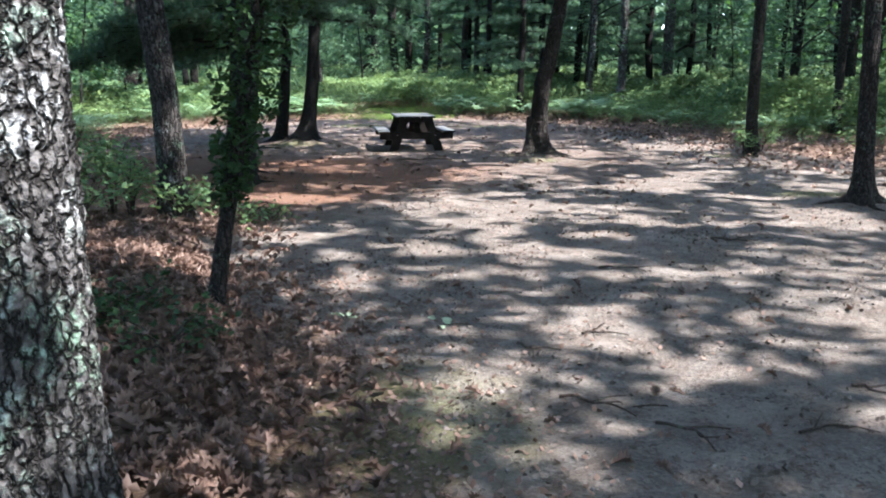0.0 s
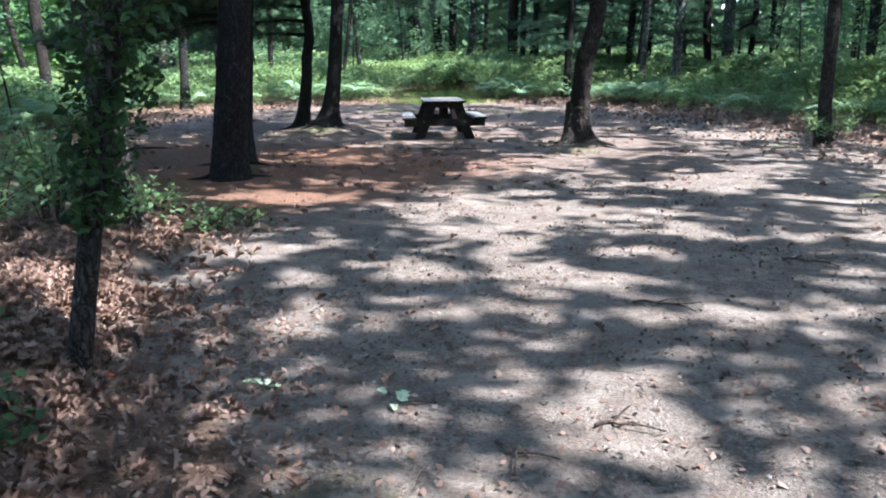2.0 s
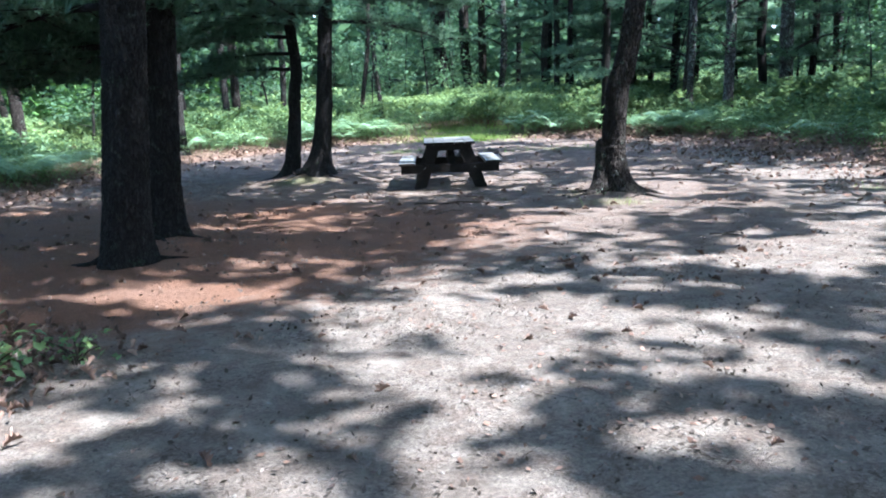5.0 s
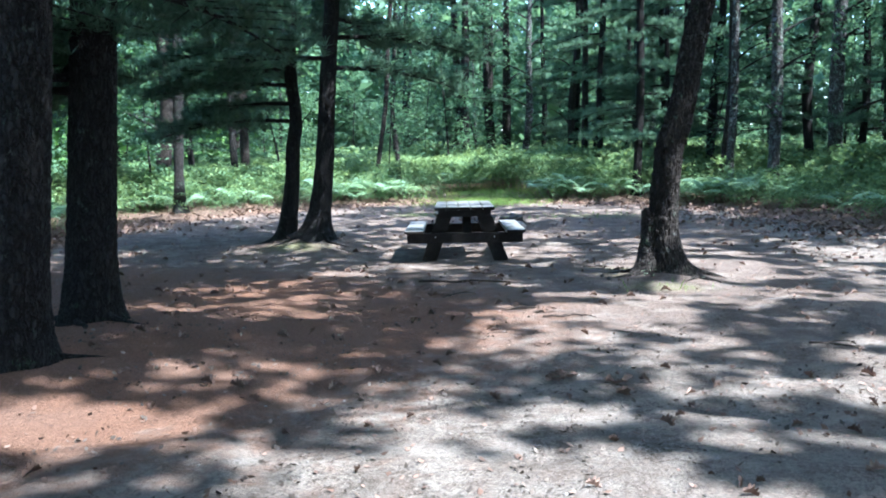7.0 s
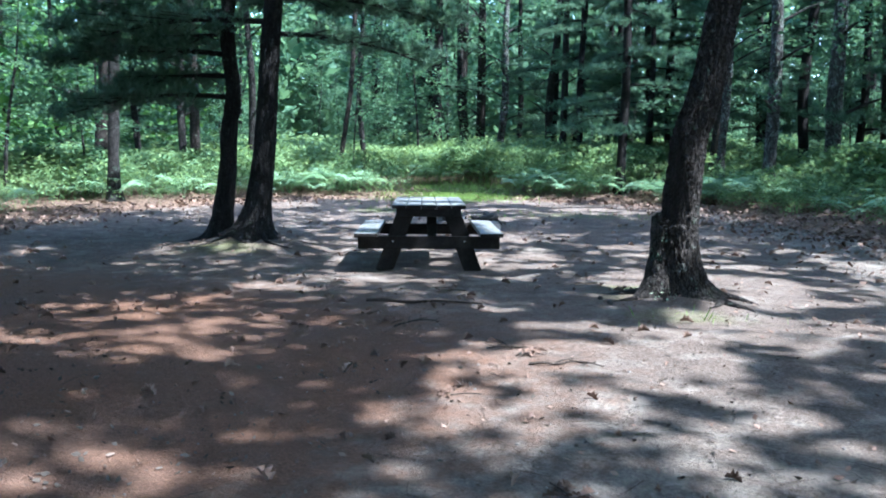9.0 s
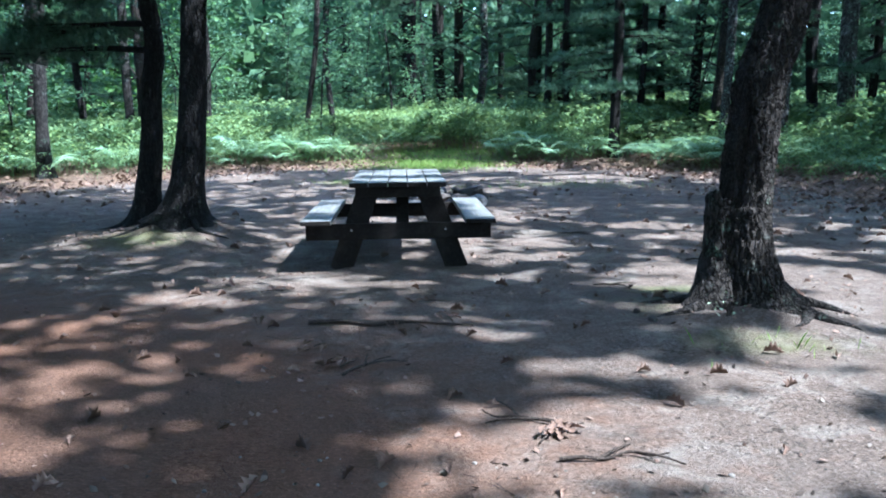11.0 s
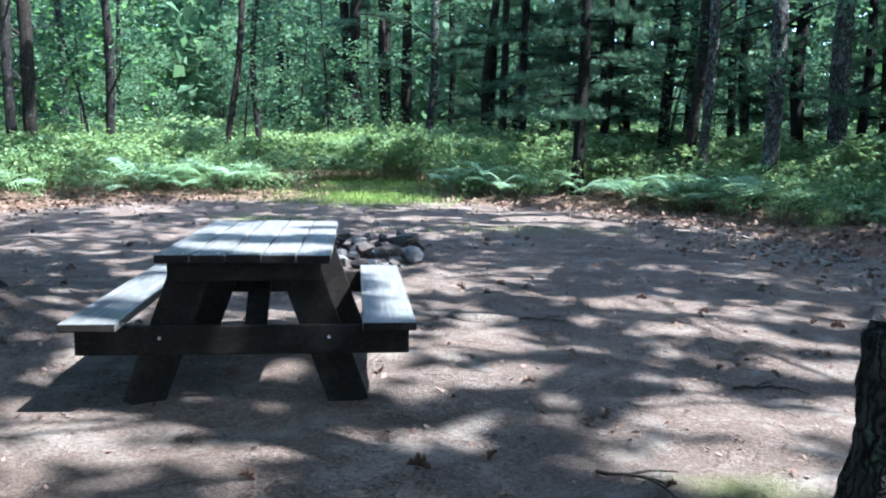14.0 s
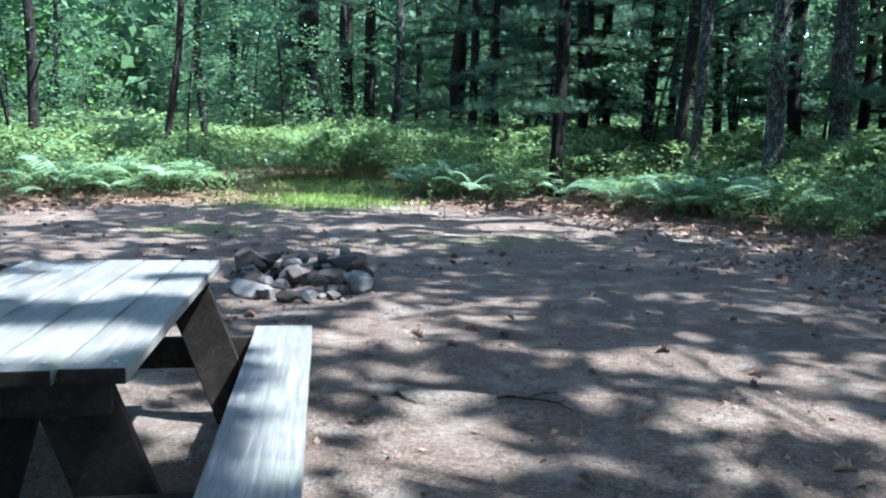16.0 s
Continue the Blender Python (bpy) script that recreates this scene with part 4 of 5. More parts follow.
# ---- undergrowth ----
def sprig(n, seed):
    r = np.random.default_rng(seed)
    V, F = [(-.006, 0, 0), (.006, 0, 0), (.04, .02, .9)], [(0, 1, 2)]
    for i in range(n):
        z = 0.25 + 0.75 * r.random() ** 0.8
        a, d = r.random() * 6.28, 0.36 * r.random() ** 0.6
        p = np.array((d * math.cos(a), d * math.sin(a), z - 0.25 * d))
        nrm = np.array((r.normal() * .5, r.normal() * .5, 1.0))
        nrm /= np.linalg.norm(nrm)
        along = np.cross(nrm, (math.sin(a + r.normal() * .6), -math.cos(a + r.normal() * .6), 0.1))
        along /= np.linalg.norm(along)
        side = np.cross(nrm, along)
        s = r.uniform(0.10, 0.17)
        k = len(V)
        V += [tuple(p - along * s * .5), tuple(p + side * s * .26 + nrm * s * .06), tuple(p + along * s * .5), tuple(p - side * s * .26 + nrm * s * .06)]
        F += [(k, k + 1, k + 2), (k, k + 2, k + 3)]
    return V, F


def scatter(n, x0, x1, y0, y1, keep):
    x, y = rng.uniform(x0, x1, n), rng.uniform(y0, y1, n)
    ok = rng.random(n) < keep(x, y)
    return x[ok], y[ok]


def upright(n, lean=0.15):
    a = rng.random(n) * 2 * np.pi
    up = np.stack([rng.normal(size=n) * lean, rng.normal(size=n) * lean, np.ones(n)], 1)
    up /= np.linalg.norm(up, axis=1)[:, None]
    f = np.stack([np.cos(a), np.sin(a), np.zeros(n)], 1)
    f -= (f * up).sum(1)[:, None] * up
    f /= np.linalg.norm(f, axis=1)[:, None]
    return np.stack([f, np.cross(up, f), up], 1)


def in_path(x, y):
    """The grassy way out at the back of the clearing."""
    return hill(x, y, -2.45, 32.0, 1.6, 2.9)


def undergrowth(name, n, box, density, low, high, seed, material, label):
    x, y = scatter(n, *box, density)
    P = np.stack([x, y, ground_z(x, y) - 0.02], 1)
    tall = low + (high - low) * step(0.1, 4.5, beyond(x, y)) * (0.45 + 0.9 * GROWTH.rough(x, y, 1.6, 3))
    ob = stamp(name, *sprig(24, seed), P, tall, upright(len(x)), material)
    return tagged(ob, label, "undergrowth", kind="stuff")


near_density = lambda x, y: step(0.1, 0.9, beyond(x, y)) * (1 - step(0.25, 0.6, in_path(x, y))) * (0.35 + 0.65 * step(0.35, 0.55, GROWTH.rough(x + 7, y, 2.4, 2)))
undergrowth("huckleberry_undergrowth", 13000, (-16, 15, 19, 42), near_density, .45, 1.4, 1, LEAF_SHRUB, "knee-high green huckleberry bushes along the clearing's edge")
undergrowth("huckleberry_undergrowth", 3800, (-40, 40, 40, 62), lambda x, y: step(0.35, 0.5, GROWTH.rough(x, y, 3, 2)), .6, 1.7, 2, LEAF_SHRUB, "green bushes carpeting the shaded wood beyond")
undergrowth("huckleberry_undergrowth", 4200, (-20, -3, 6.5, 24), near_density, .35, 1.0, 3, LEAF_SHRUB, "low green bushes under the trees beside the clearing")
undergrowth("huckleberry_undergrowth", 2600, (5, 24, 10, 34), near_density, .35, 1.1, 4, LEAF_SHRUB, "low green bushes behind a bank of dead leaves")


def small_bush(x, y, height, wide, n, label, material=LEAF_SHRUB):
    b = thing("bush", (x, y, float(ground_z(x, y)) - 0.02), label, "bush")
    stems, P = [], []
    for k in range(9):
        a, r = rng.random() * 6.28, wide * (0.3 + 0.7 * rng.random())
        e = np.array((r * math.cos(a), r * math.sin(a), height * rng.uniform(0.6, 1.0)))
        stems.append(tube([(0.02 * math.cos(a), 0.02 * math.sin(a), 0, .008), (*(e * (.35, .35, .6)), .006), (*e, .002)], 5, 6))
        f = rng.random((n // 9, 1)) ** 0.5
        P.append(e * (f * (0.55, 0.55, 0.5) + (0.45, 0.45, 0.5)) + rng.normal(size=(n // 9, 3)) * (.07, .07, .05))
    for w in stems:
        raw("stem", *w, TWIG, b, True)
    P = np.concatenate(P)
    P[:, 2] = np.maximum(P[:, 2], 0.05)
    stamp("foliage", *LEAF, P, rng.uniform(0.045, 0.085, len(P)) * min(1.0, height * 4), turned(len(P), 0.4), material, b)
    return b


for x, y, h, w, n in [(-3.05, 6.85, .7, .4, 360), (-3.35, 7.15, .9, .5, 460), (-2.62, 7.0, .5, .3, 220), (-3.7, 6.6, .8, .55, 460), (-4.0, 7.5, 1.0, .6, 460), (-3.3, 6.2, .55, .45, 300), (-4.4, 6.3, .9, .6, 400)]:
    small_bush(x, y, h, w, n, "leafy green huckleberry bush at the foot of an oak")
for x, y, h, w, n in [(-2.2, 7.6, .3, .3, 130), (-1.95, 8.1, .2, .22, 90), (-2.9, 8.3, .35, .3, 150), (-4.6, 9.2, .8, .6, 340), (-5.2, 8.2, 1.0, .7, 420)]:
    small_bush(x, y, h, w, n, "sparse green bush rising from dead leaves")
small_bush(-1.75, 3.5, .22, .42, 260, "low dark green seedling patch among dead leaves", LEAF_IVY)
small_bush(-1.35, 3.1, .18, .35, 200, "low dark green seedling patch among dead leaves", LEAF_IVY)
small_bush(5.7, 15.7, .55, .35, 300, "small green bush at the foot of a slim oak")
small_bush(1.44, 15.06, .10, .04, 24, "pale grey-green tuft at the foot of a stump", LEAF_PALE)
small_bush(6.3, 16.5, .6, .45, 300, "small green bush at the foot of a slim oak")


def frond(length, wide, rise):
    """A bracken frond along x: leaning stalk and paired leaflets."""
    V, F = [], []
    mid = lambda u: np.array((length * u, 0, rise * (1.6 * u - 1.15 * u * u)))
    for i in range(9):
        a, b = mid(i / 9), mid((i + 1) / 9)
        k = len(V)
        V += [tuple(a + (0, -.004, 0)), tuple(a + (0, .004, 0)), tuple(b)]
        F.append((k, k + 1, k + 2))
    for i in range(13):
        u = 0.32 + 0.68 * i / 13
        w = wide * (1.02 - (u - 0.32) / 0.68) ** 0.8 * (0.75 + 0.25 * min(1, i / 2))
        for s in (-1, 1):
            p = mid(u)
            tip = p + np.array((w * .35, s * w, -0.12 * w))
            for j in range(5):
                f0, f1 = j / 5, (j + 1) / 5
                a, b = p + (tip - p) * f0, p + (tip - p) * f1
                h = 0.11 * wide * (1 - f0 * .75)
                k = len(V)
                V += [tuple(a), tuple(b), tuple((a + b) / 2 + np.array((h, 0, .1 * h))), tuple((a + b) / 2 + np.array((-h, 0, .1 * h)))]
                F += [(k, k + 1, k + 2), (k + 1, k, k + 3)]
    return V, F


def fern(x, y, size, seed):
    r = np.random.default_rng(seed)
    f = thing("bracken_fern", (x, y, float(ground_z(x, y)) - 0.02), "pale green bracken fern with arching fronds at the wood's edge", "fern", "ferns along the clearing")
    for k in range(6):
        V, F = frond(size * r.uniform(.8, 1.1), size * r.uniform(.34, .46), size * r.uniform(.8, 1.15))
        ob = raw("frond", V, F, LEAF_FERN, f)
        ob.rotation_euler = (r.normal() * .12, r.normal() * .1, k * 1.05 + r.normal() * .3)
    return f


ferns = [fern(-6.3, 30.6, .62, 1), fern(3.9, 28.4, .7, 2), fern(5.4, 26.8, .55, 3)]
fx, fy = scatter(3600, -12, 11, 14, 36, lambda x, y: step(0.4, 1.0, beyond(x, y)) * step(5.5, 2.5, beyond(x, y)) * (1 - step(0.2, 0.5, in_path(x, y))) * (0.03 + 0.22 * step(0.45, 0.6, GROWTH.rough(x + 23, y, 3.0, 2)) + 0.55 * hill(x, y, 3.9, 29.2, 2.2, 1.8) + 0.35 * hill(x, y, -6.2, 31.6, 2.2, 1.6)))
for x, y in list(zip(fx, fy))[:300]:
    s = rng.uniform(1.1, 1.75)
    m = Matrix.LocRotScale((x, y, float(ground_z(x, y)) - 0.02), Euler((0, 0, rng.random() * 6.28)), None)
    g = copy_thing(ferns[rng.integers(3)], m)
    g.scale = (s, s, s * rng.uniform(.85, 1.1))

BLADE = ([(-.03, 0, 0), (.03, 0, 0), (.02, .12, .55), (0, .38, 1.0)], [(0, 1, 2), (0, 2, 3)])
gxs, gys = scatter(42000, -5.5, 1.5, 26, 39, lambda x, y: np.clip(1.3 * in_path(x, y) * step(27, 30.5, y), 0, 1) ** 1.3)
grass = stamp("grass", *BLADE, np.stack([gxs, gys, ground_z(gxs, gys)], 1), rng.uniform(.06, .17, len(gxs)), upright(len(gxs), .5), LEAF_GRASS)
tagged(grass, "bright green grassy way leading out of the clearing", "grass", kind="stuff")
gxs, gys = scatter(17000, -5, 6, 13, 28, lambda x, y: np.clip(hill(x, y, -3.3, 26.0, 1.0, .6) + .6 * hill(x, y, -1.2, 24.8, .7, .6) + .5 * hill(x, y, .9, 25.4, 2.0, .7) + .5 * hill(x, y, 1.5, 14.4, .6, .3) + .4 * hill(x, y, 5.2, 15.6, .6, .5), 0, 1) ** 1.5)
grass = stamp("grass", *BLADE, np.stack([gxs, gys, ground_z(gxs, gys)], 1), rng.uniform(.04, .12, len(gxs)), upright(len(gxs), .4), LEAF_GRASS)
tagged(grass, "thin short grass growing through packed soil", "grass", kind="stuff")


# ---- litter on the ground ----
def litter(name, n, box, keep, shape, s0, s1, flat, material, label, lift=0.012):
    x, y = scatter(n, *box, keep)
    P = np.stack([x, y, ground_z(x, y) + lift * rng.random(len(x)) + 0.006], 1)
    return tagged(stamp(name, *shape, P, rng.uniform(s0, s1, len(x)), turned(len(x), flat), material), label, "leaf litter", kind="stuff")


bank = lambda x, y: np.clip(step(0.1, -0.5, x - bank_edge(y) + 0.9 * (LUMPS.rough(x, y, .8, 2) - .5)) + 0.25 * step(0.9, 0.0, x - bank_edge(y)), 0, 1) * step(9.2, 7.6, y) * 0.85
litter("dead_oak_leaves", 23000, (-3.6, 0.9, 0.6, 9.2), bank, CURL, .045, .115, .25, LEAF_DEAD, "thick bed of curled brown oak leaves", 0.05)
rim = lambda x, y: np.exp(-((beyond(x, y) - 0.1) / (0.95 + 1.0 * step(1, 4, x))) ** 2) * (1 - 0.9 * in_path(x, y)) * 0.9
litter("dead_oak_leaves", 36000, (-11, 9, 12, 34), rim, CHIP, .055, .125, .45, LEAF_DEAD, "drift of brown dead leaves along the bushes", 0.07)
litter("scattered_leaves", 2300, (-9, 8, -1, 30), lambda x, y: 0.25 + 0.5 * step(0.5, 0.7, LUMPS.rough(x + 5, y, 1.2, 2)) * (beyond(x, y) < 0), CURL, .05, .11, .5, LEAF_DEAD, "scattered dry oak leaves on bare soil")
litter("leaf_crumbs", 30000, (-7, 7, 1, 26), lambda x, y: (beyond(x, y) < 0) * (0.2 + 0.8 * step(0.45, 0.65, LUMPS.rough(x, y, .9, 3))), CHIP, .012, .05, .5, LEAF_DEAD, "crumbs of dry leaf and bark on bare soil", 0.004)
litter("bark_chips", 26000, (-3.2, 5.2, 1.2, 15), lambda x, y: (beyond(x, y) < 0) * step(15, 4, y) ** 0.7 * (0.08 + 0.92 * step(0.5, 0.62, LUMPS.rough(x + 3, y + 8, .6, 3))), CHIP, .01, .045, .35, BARK_CHIP, "dark crumbs of bark and soil on bare ground", 0.003)
litter("leaf_crumbs", 20000, (-2, 2.2, 0.8, 6), lambda x, y: step(1.9, 0.0, x - bank_edge(y)) ** 1.5, CHIP, .012, .05, .4, LEAF_DEAD, "broken dead leaves strewn beside the walk", 0.012)
litter("scattered_leaves", 150, (-4.5, 1.5, 8.5, 16), lambda x, y: 0.6 + 0 * x, CURL, .05, .095, .5, LEAF_DEAD, "dry curled oak leaves lying on pine needles", 0.01)
px, py = scatter(9500, -1.2, 5.5, 0.4, 13, lambda x, y: 0.25 + 0.75 * step(9, 5, y))
tagged(stamp("gravel", *blob(1, 1), np.stack([px, py, ground_z(px, py) + 0.001], 1), 0.006 + 0.024 * rng.random(len(px)) ** 4, turned(len(px), .5), PEBBLE, None, True), "small grey pebbles pressed into packed soil", "gravel", kind="stuff")
STICK = ([(-.5, -.012, 0), (-.5, .012, 0), (0, .05, .02), (0, .03, .03), (.5, .0, .0), (.5, .015, .01)], [(0, 2, 1), (1, 2, 3), (2, 4, 3), (3, 4, 5)])
sx, sy = scatter(3200, -7, 7, 1, 28, lambda x, y: (beyond(x, y) < 0.3) * 0.9)
tagged(stamp("twig_litter", *STICK, np.stack([sx, sy, ground_z(sx, sy) + 0.006], 1), rng.uniform(.05, .22, len(sx)), turned(len(sx), .93), TWIG), "short dry twigs strewn over the soil", "twigs", kind="stuff")


def fallen_branch(x, y, az, length, label, r=0.012):
    b = thing("fallen_branch", (x, y, float(ground_z(x, y))), label, "branch", "sticks on the ground")
    d = np.array((math.cos(radians(az)), math.sin(radians(az))))
    row = []
    for k in range(6):
        p = d * length * k / 5 + rng.normal(size=2) * 0.02 * (k > 0)
        row.append((p[0], p[1], float(ground_z(x + p[0], y + p[1])) - b.location.z + 0.012 + 0.006 * (k % 2), r * (1 - .12 * k)))
    raw("stick", *tube(row, 7, 22, 0.002, 30), TWIG, b, True)
    for k in (2, 3):
        q = row[k]
        a = radians(az + (38 if k == 2 else -42))
        raw("side_twig", *tube([q, (q[0] + .1 * math.cos(a), q[1] + .1 * math.sin(a), q[2] + .01, .005), (q[0] + .2 * math.cos(a), q[1] + .2 * math.sin(a), q[2], .002)], 5, 6), TWIG, b, True)
    return b


for row in [(-1.15, 14.87, 0, 1.0), (.35, 12.95, 12, .45), (.38, 13.3, 160, .35), (1.25, 5.85, -8, .4), (.6, 3.0, -12, .35), (1.0, 2.7, -40, .3), (.45, 3.85, -50, .2), (.85, 4.0, 25, .18), (.5, 18.95, -6, .35), (2.3, 12.0, -15, .35),
            (-.7, 13.9, 60, .35), (1.6, 2.6, 20, .3), (2.5, 7.0, -10, .4), (1.6, 17.4, 5, .3), (2.1, 3.2, -30, .25), (.7, 16.1, -25, .3)]:
    fallen_branch(*row[:3], row[3], "dry brown fallen stick lying on bare soil", 0.009 if row[3] < .9 else 0.016)


def leaf_spray(x, y, n, size, material, label, category="leaves"):
    """A few leaves held on one snapped twig."""
    t = thing("leaf_spray", (x, y, float(ground_z(x, y)) + 0.004), label, category)
    a = rng.random() * 6.28
    raw("twig", *tube([(0, 0, .008, .004), (.08 * math.cos(a), .08 * math.sin(a), .016, .003), (.17 * math.cos(a), .17 * math.sin(a), .01, .002)], 5, 5), TWIG, t, True)
    P = np.concatenate([flat_disc(n) * size * 1.1, rng.uniform(.012, .04, (n, 1))], 1)
    R = turned(n, .6)
    for i in range(n):
        stamp("leaf", *OAK, P[i:i + 1], rng.uniform(.6, 1.0) * size, R[i:i + 1], material, t)
    return t


for x, y, n, s in [(.58, 10.95, 12, .10), (.97, 10.8, 4, .11), (-.75, 14.05, 6, .09), (-.5, 15.5, 7, .10), (-1.6, 15.8, 5, .1), (-.05, 12.2, 4, .08), (-1.45, 6.4, 6, .1), (.35, 13.25, 8, .09), (-.3, 15.1, 6, .09), (-1.0, 14.3, 6, .09), (1.1, 2.9, 3, .12), (-.35, 3.1, 3, .12)]:
    leaf_spray(x, y, n, s, LEAF_DEAD, "spray of curled brown oak leaves on bare soil")
leaf_spray(.01, 4.19, 4, .1, LEAF_PALE, "fresh pale green oak leaves fallen on soil")
leaf_spray(-.67, 4.28, 4, .09, LEAF_PALE, "fresh pale green oak leaves fallen on soil")
leaf_spray(-1.75, 3.55, 6, .14, LEAF_PALE, "fresh pale green oak leaves fallen on soil")
leaf_spray(-1.3, 4.1, 4, .07, LEAF_RED, "small red leaves at a sapling's foot")


# ---- picnic table ----
def board(name, c, size, material, parent, rot=(0, 0, 0), label="", bevel=0.006, seed=0):
    """A sawn board with softened, slightly uneven edges."""
    bm = bmesh.new()
    bmesh.ops.create_cube(bm, size=1, matrix=Matrix.Diagonal((*size, 1)))
    long = max(range(3), key=lambda i: size[i])
    cut = [e for e in bm.edges if abs(abs((e.verts[0].co - e.verts[1].co)[long]) - size[long]) < 1e-6]
    bmesh.ops.subdivide_edges(bm, edges=cut, cuts=7, use_grid_fill=True)
    for v in bm.verts:
        for i in range(3):
            if i != long:
                v.co[i] += 0.0025 * noise.noise(Vector((v.co[long] * 3 + seed * 7, i * 9.0, math.copysign(2, v.co[i]))))
    sharp = [e for e in bm.edges if len(e.link_faces) == 2 and e.calc_face_angle() > 0.8]
    bmesh.ops.bevel(bm, geom=sharp, offset=bevel, segments=2, affect="EDGES", profile=0.6)
    ob = part(name, bm, material, parent, label)
    # plank ends and undersides take the darker material as painted shade
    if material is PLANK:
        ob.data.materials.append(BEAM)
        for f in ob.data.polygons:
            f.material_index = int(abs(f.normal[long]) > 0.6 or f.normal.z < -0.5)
    ob.location, ob.rotation_euler = c, rot
    return ob


def bolt(c, parent):
    bm = bmesh.new()
    bmesh.ops.create_cone(bm, cap_ends=True, segments=8, radius1=.009, radius2=.007, depth=.007, matrix=Matrix.Translation(c) @ Euler((radians(90), 0, 0)).to_matrix().to_4x4())
    part("bolt", bm, STEEL, parent)


table = thing("picnic_table", (-1.035, 17.66, 0.0), "weathered grey wooden picnic table with attached benches on bare soil", "picnic table")
table.rotation_euler = (0, 0, radians(9.3))
for k in range(5):
    board("tabletop_plank", (-.33 + .165 * k, 0.006 * ((k * 7) % 3 - 1), .73), (.157, 1.76 + 0.012 * (k % 2), .04), PLANK, table, (0, 0, 0), seed=k)
for s in (-1, 1):
    board("bench_plank", (s * .69, -.05, .425), (.255, 1.87, .04), PLANK, table, label="sun-bleached grey bench plank", seed=s + 9)
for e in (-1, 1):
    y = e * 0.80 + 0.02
    board("cross_beam", (0, y + e * .045, .332), (1.58, .042, .14), BEAM, table, label="cross beam with shade put into its dark colour", seed=e + 20)
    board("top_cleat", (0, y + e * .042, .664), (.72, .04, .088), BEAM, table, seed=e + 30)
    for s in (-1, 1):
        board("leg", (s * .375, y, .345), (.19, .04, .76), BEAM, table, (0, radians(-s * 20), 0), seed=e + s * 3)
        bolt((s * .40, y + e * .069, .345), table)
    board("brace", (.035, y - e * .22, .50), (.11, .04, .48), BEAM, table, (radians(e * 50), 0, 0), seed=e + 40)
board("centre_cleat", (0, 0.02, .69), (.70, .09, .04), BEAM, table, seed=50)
for k in range(5):
    for e in (-1, 1):
        for dx in (-.045, .045):
            bm = bmesh.new()
            bmesh.ops.create_cone(bm, cap_ends=True, segments=7, radius1=.006, radius2=.006, depth=.004, matrix=Matrix.Translation((-.33 + .165 * k + dx, e * .83, .7515)))
            part("nail_head", bm, STEEL, table)


# ---- stones ----
def stone(x, y, size, squash, seed, label, name="stone", group="stones of the fire ring", lift=0.0, tilt=0.2):
    bm = bmesh.new()
    bmesh.ops.create_icosphere(bm, subdivisions=3, radius=0.5)
    planes = [Vector(rng.normal(size=3)).normalized() for _ in range(15)]
    cuts = [rng.uniform(.22, .40) for _ in planes]
    for v in bm.verts:
        for p, c0 in zip(planes, cuts):
            over = v.co.dot(p) - c0
            if over > 0:
                v.co -= p * over * 0.97
        v.co *= 1 + 0.06 * noise.noise(v.co * 4 + Vector((seed, 0, 0))) + 0.05 * noise.noise(v.co * 11)
        v.co = Vector((v.co.x * size * squash[0], v.co.y * size * squash[1], v.co.z * size * squash[2]))
    rot = Euler((rng.normal() * tilt, rng.normal() * tilt, rng.random() * 6.28)).to_matrix()
    bmesh.ops.rotate(bm, verts=bm.verts, matrix=rot)
    low = min(v.co.z for v in bm.verts)
    for v in bm.verts:
        v.co.z -= low
    ob = part(name, bm, STONE)
    ob.location = (x, y, float(ground_z(x, y)) - 0.02 + lift)
    return tagged(ob, label, "stone", group)


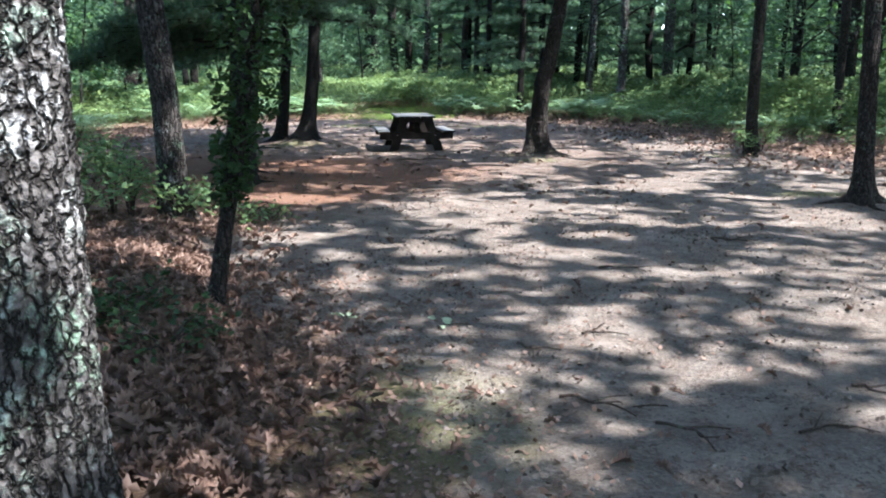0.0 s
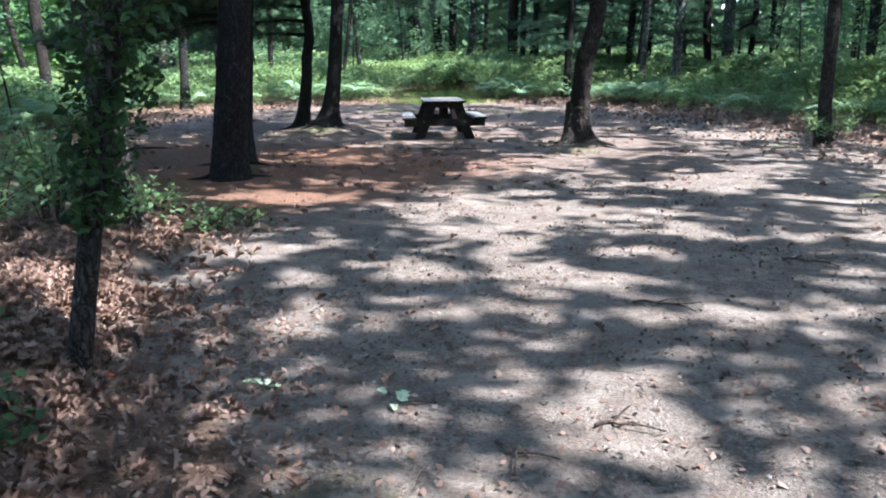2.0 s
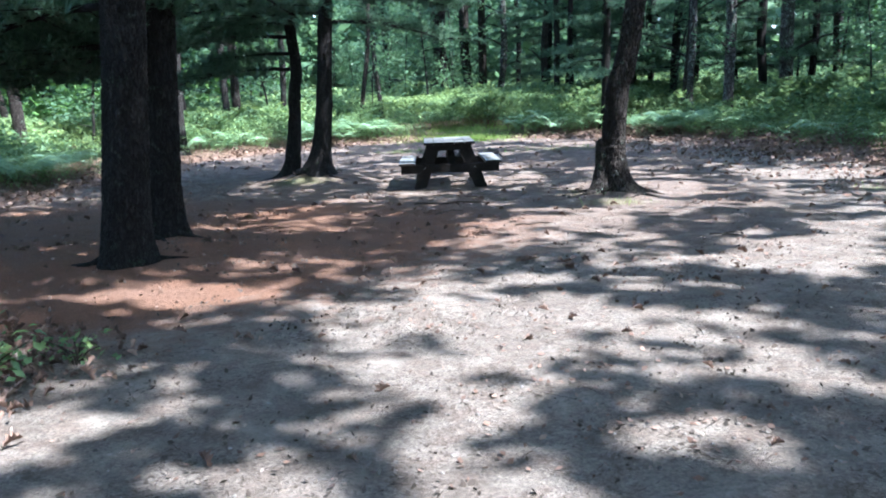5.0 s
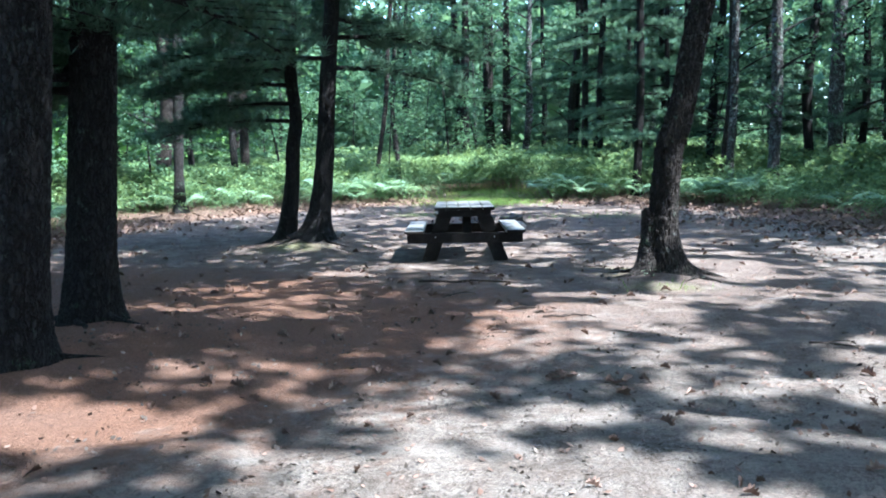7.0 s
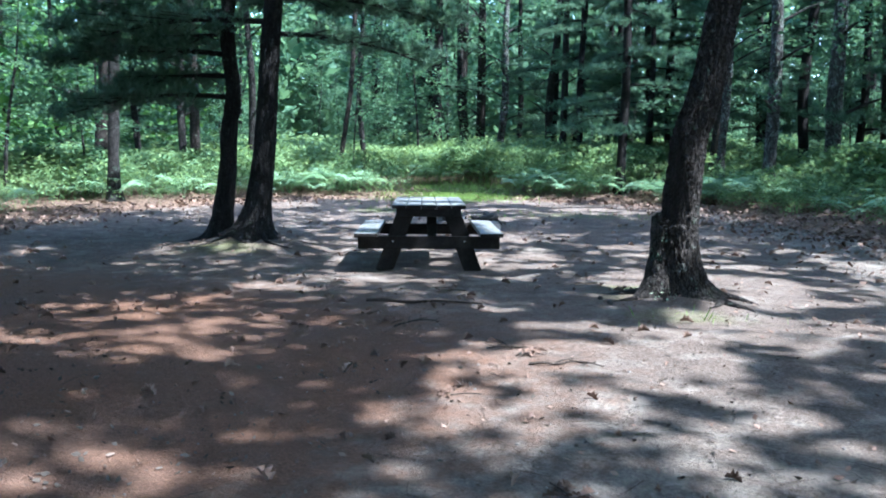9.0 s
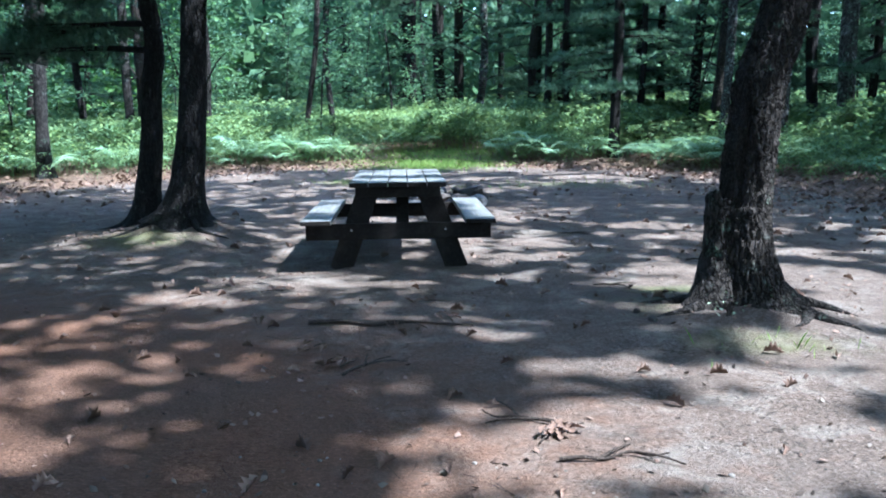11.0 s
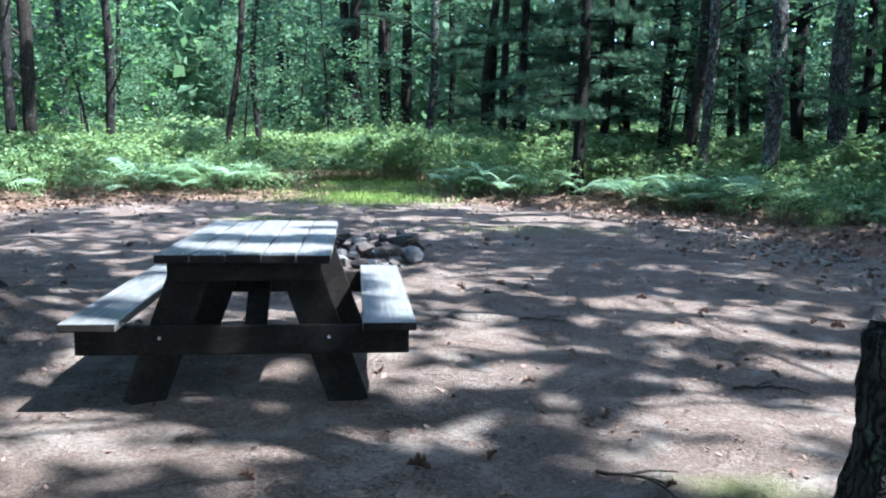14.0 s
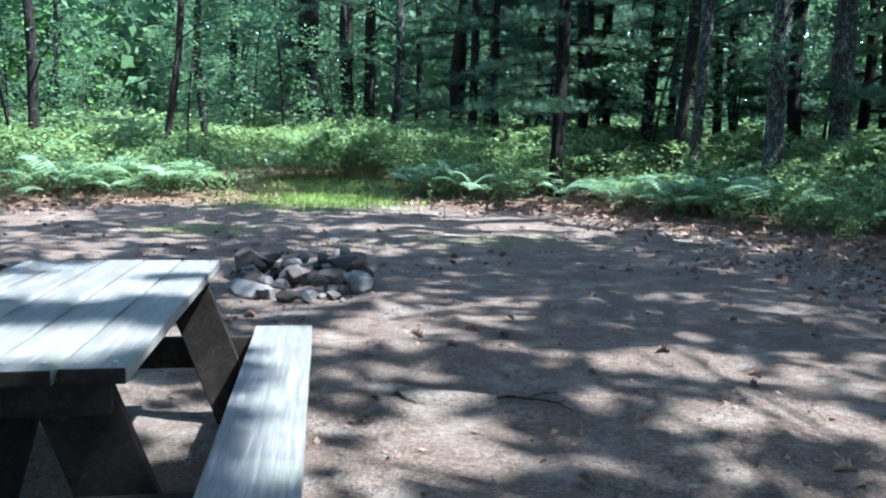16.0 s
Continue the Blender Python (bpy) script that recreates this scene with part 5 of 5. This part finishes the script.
k = 0
for ring, (count, rx, ry, size, lift) in enumerate([(17, .52, .60, .21, 0), (14, .46, .52, .18, .09), (9, .42, .48, .16, .17)]):
    for i in range(count):
        a = 6.283 * (i + 0.35 * ring) / count + rng.normal() * .12
        if ring == 2 and math.sin(a) < -0.3:
            continue
        k += 1
        stone(-1.06 + rx * math.cos(a) + rng.normal() * .05, 22.2 + ry * math.sin(a) + rng.normal() * .05, size * rng.uniform(.7, 1.35), (rng.uniform(.8, 1.4), rng.uniform(.7, 1.1), rng.uniform(.55, .9)), k * 1.7,
              "sooty grey-brown field stone stacked in a fire ring", lift=lift * rng.uniform(.8, 1.1))
for i in range(12):
    k += 1
    stone(-1.08 + rng.uniform(-.3, .34), 22.15 + rng.uniform(-.3, .3), rng.uniform(.16, .27), (rng.uniform(.9, 1.4), rng.uniform(.7, 1.1), rng.uniform(.55, .9)), k * 1.7,
          "sooty grey-brown field stone stacked in a fire ring", lift=.1 * (i % 2))
for x, y, sz in [(-1.06, 21.42, .2), (-.9, 21.38, .15), (-1.25, 21.5, .19), (-.72, 21.55, .14), (-.62, 21.42, .08), (-.83, 21.62, .12)]:
    k += 1
    stone(x, y, sz, (1.1, .9, .8), k * 1.7, "grey field stone rolled from a fire ring")
stone(-.68, 22.4, .52, (1.35, .6, .7), 90, "large dark angular rock leaning on the fire ring", "boulder", lift=.06, tilt=.1)
stone(-1.6, 22.5, .66, (1.05, .7, .62), 91, "large flat-faced bluish grey rock of the fire ring", "boulder")
stone(-1.48, 21.72, .58, (1.35, .45, .36), 92, "long pale stone laid along the fire ring", "boulder", tilt=.05)
stone(-.55, 22.0, .34, (1, .8, .85), 93, "rounded grey rock with a pale face", "boulder")
rock = stone(.25, 18.98, .6, (1.3, .6, .22), 94, "half-buried flat earthy rock in packed soil", "half_buried_rock", " ", lift=-.03, tilt=.04)
rock.data.materials[0] = GROUND
stone(.98, 15.0, .09, (1, .8, .8), 95, "small rounded stone by an oak's root", "stone", " ")
stone(.9, 15.2, .07, (1, .8, .8), 96, "small rounded stone by an oak's root", "stone", " ")
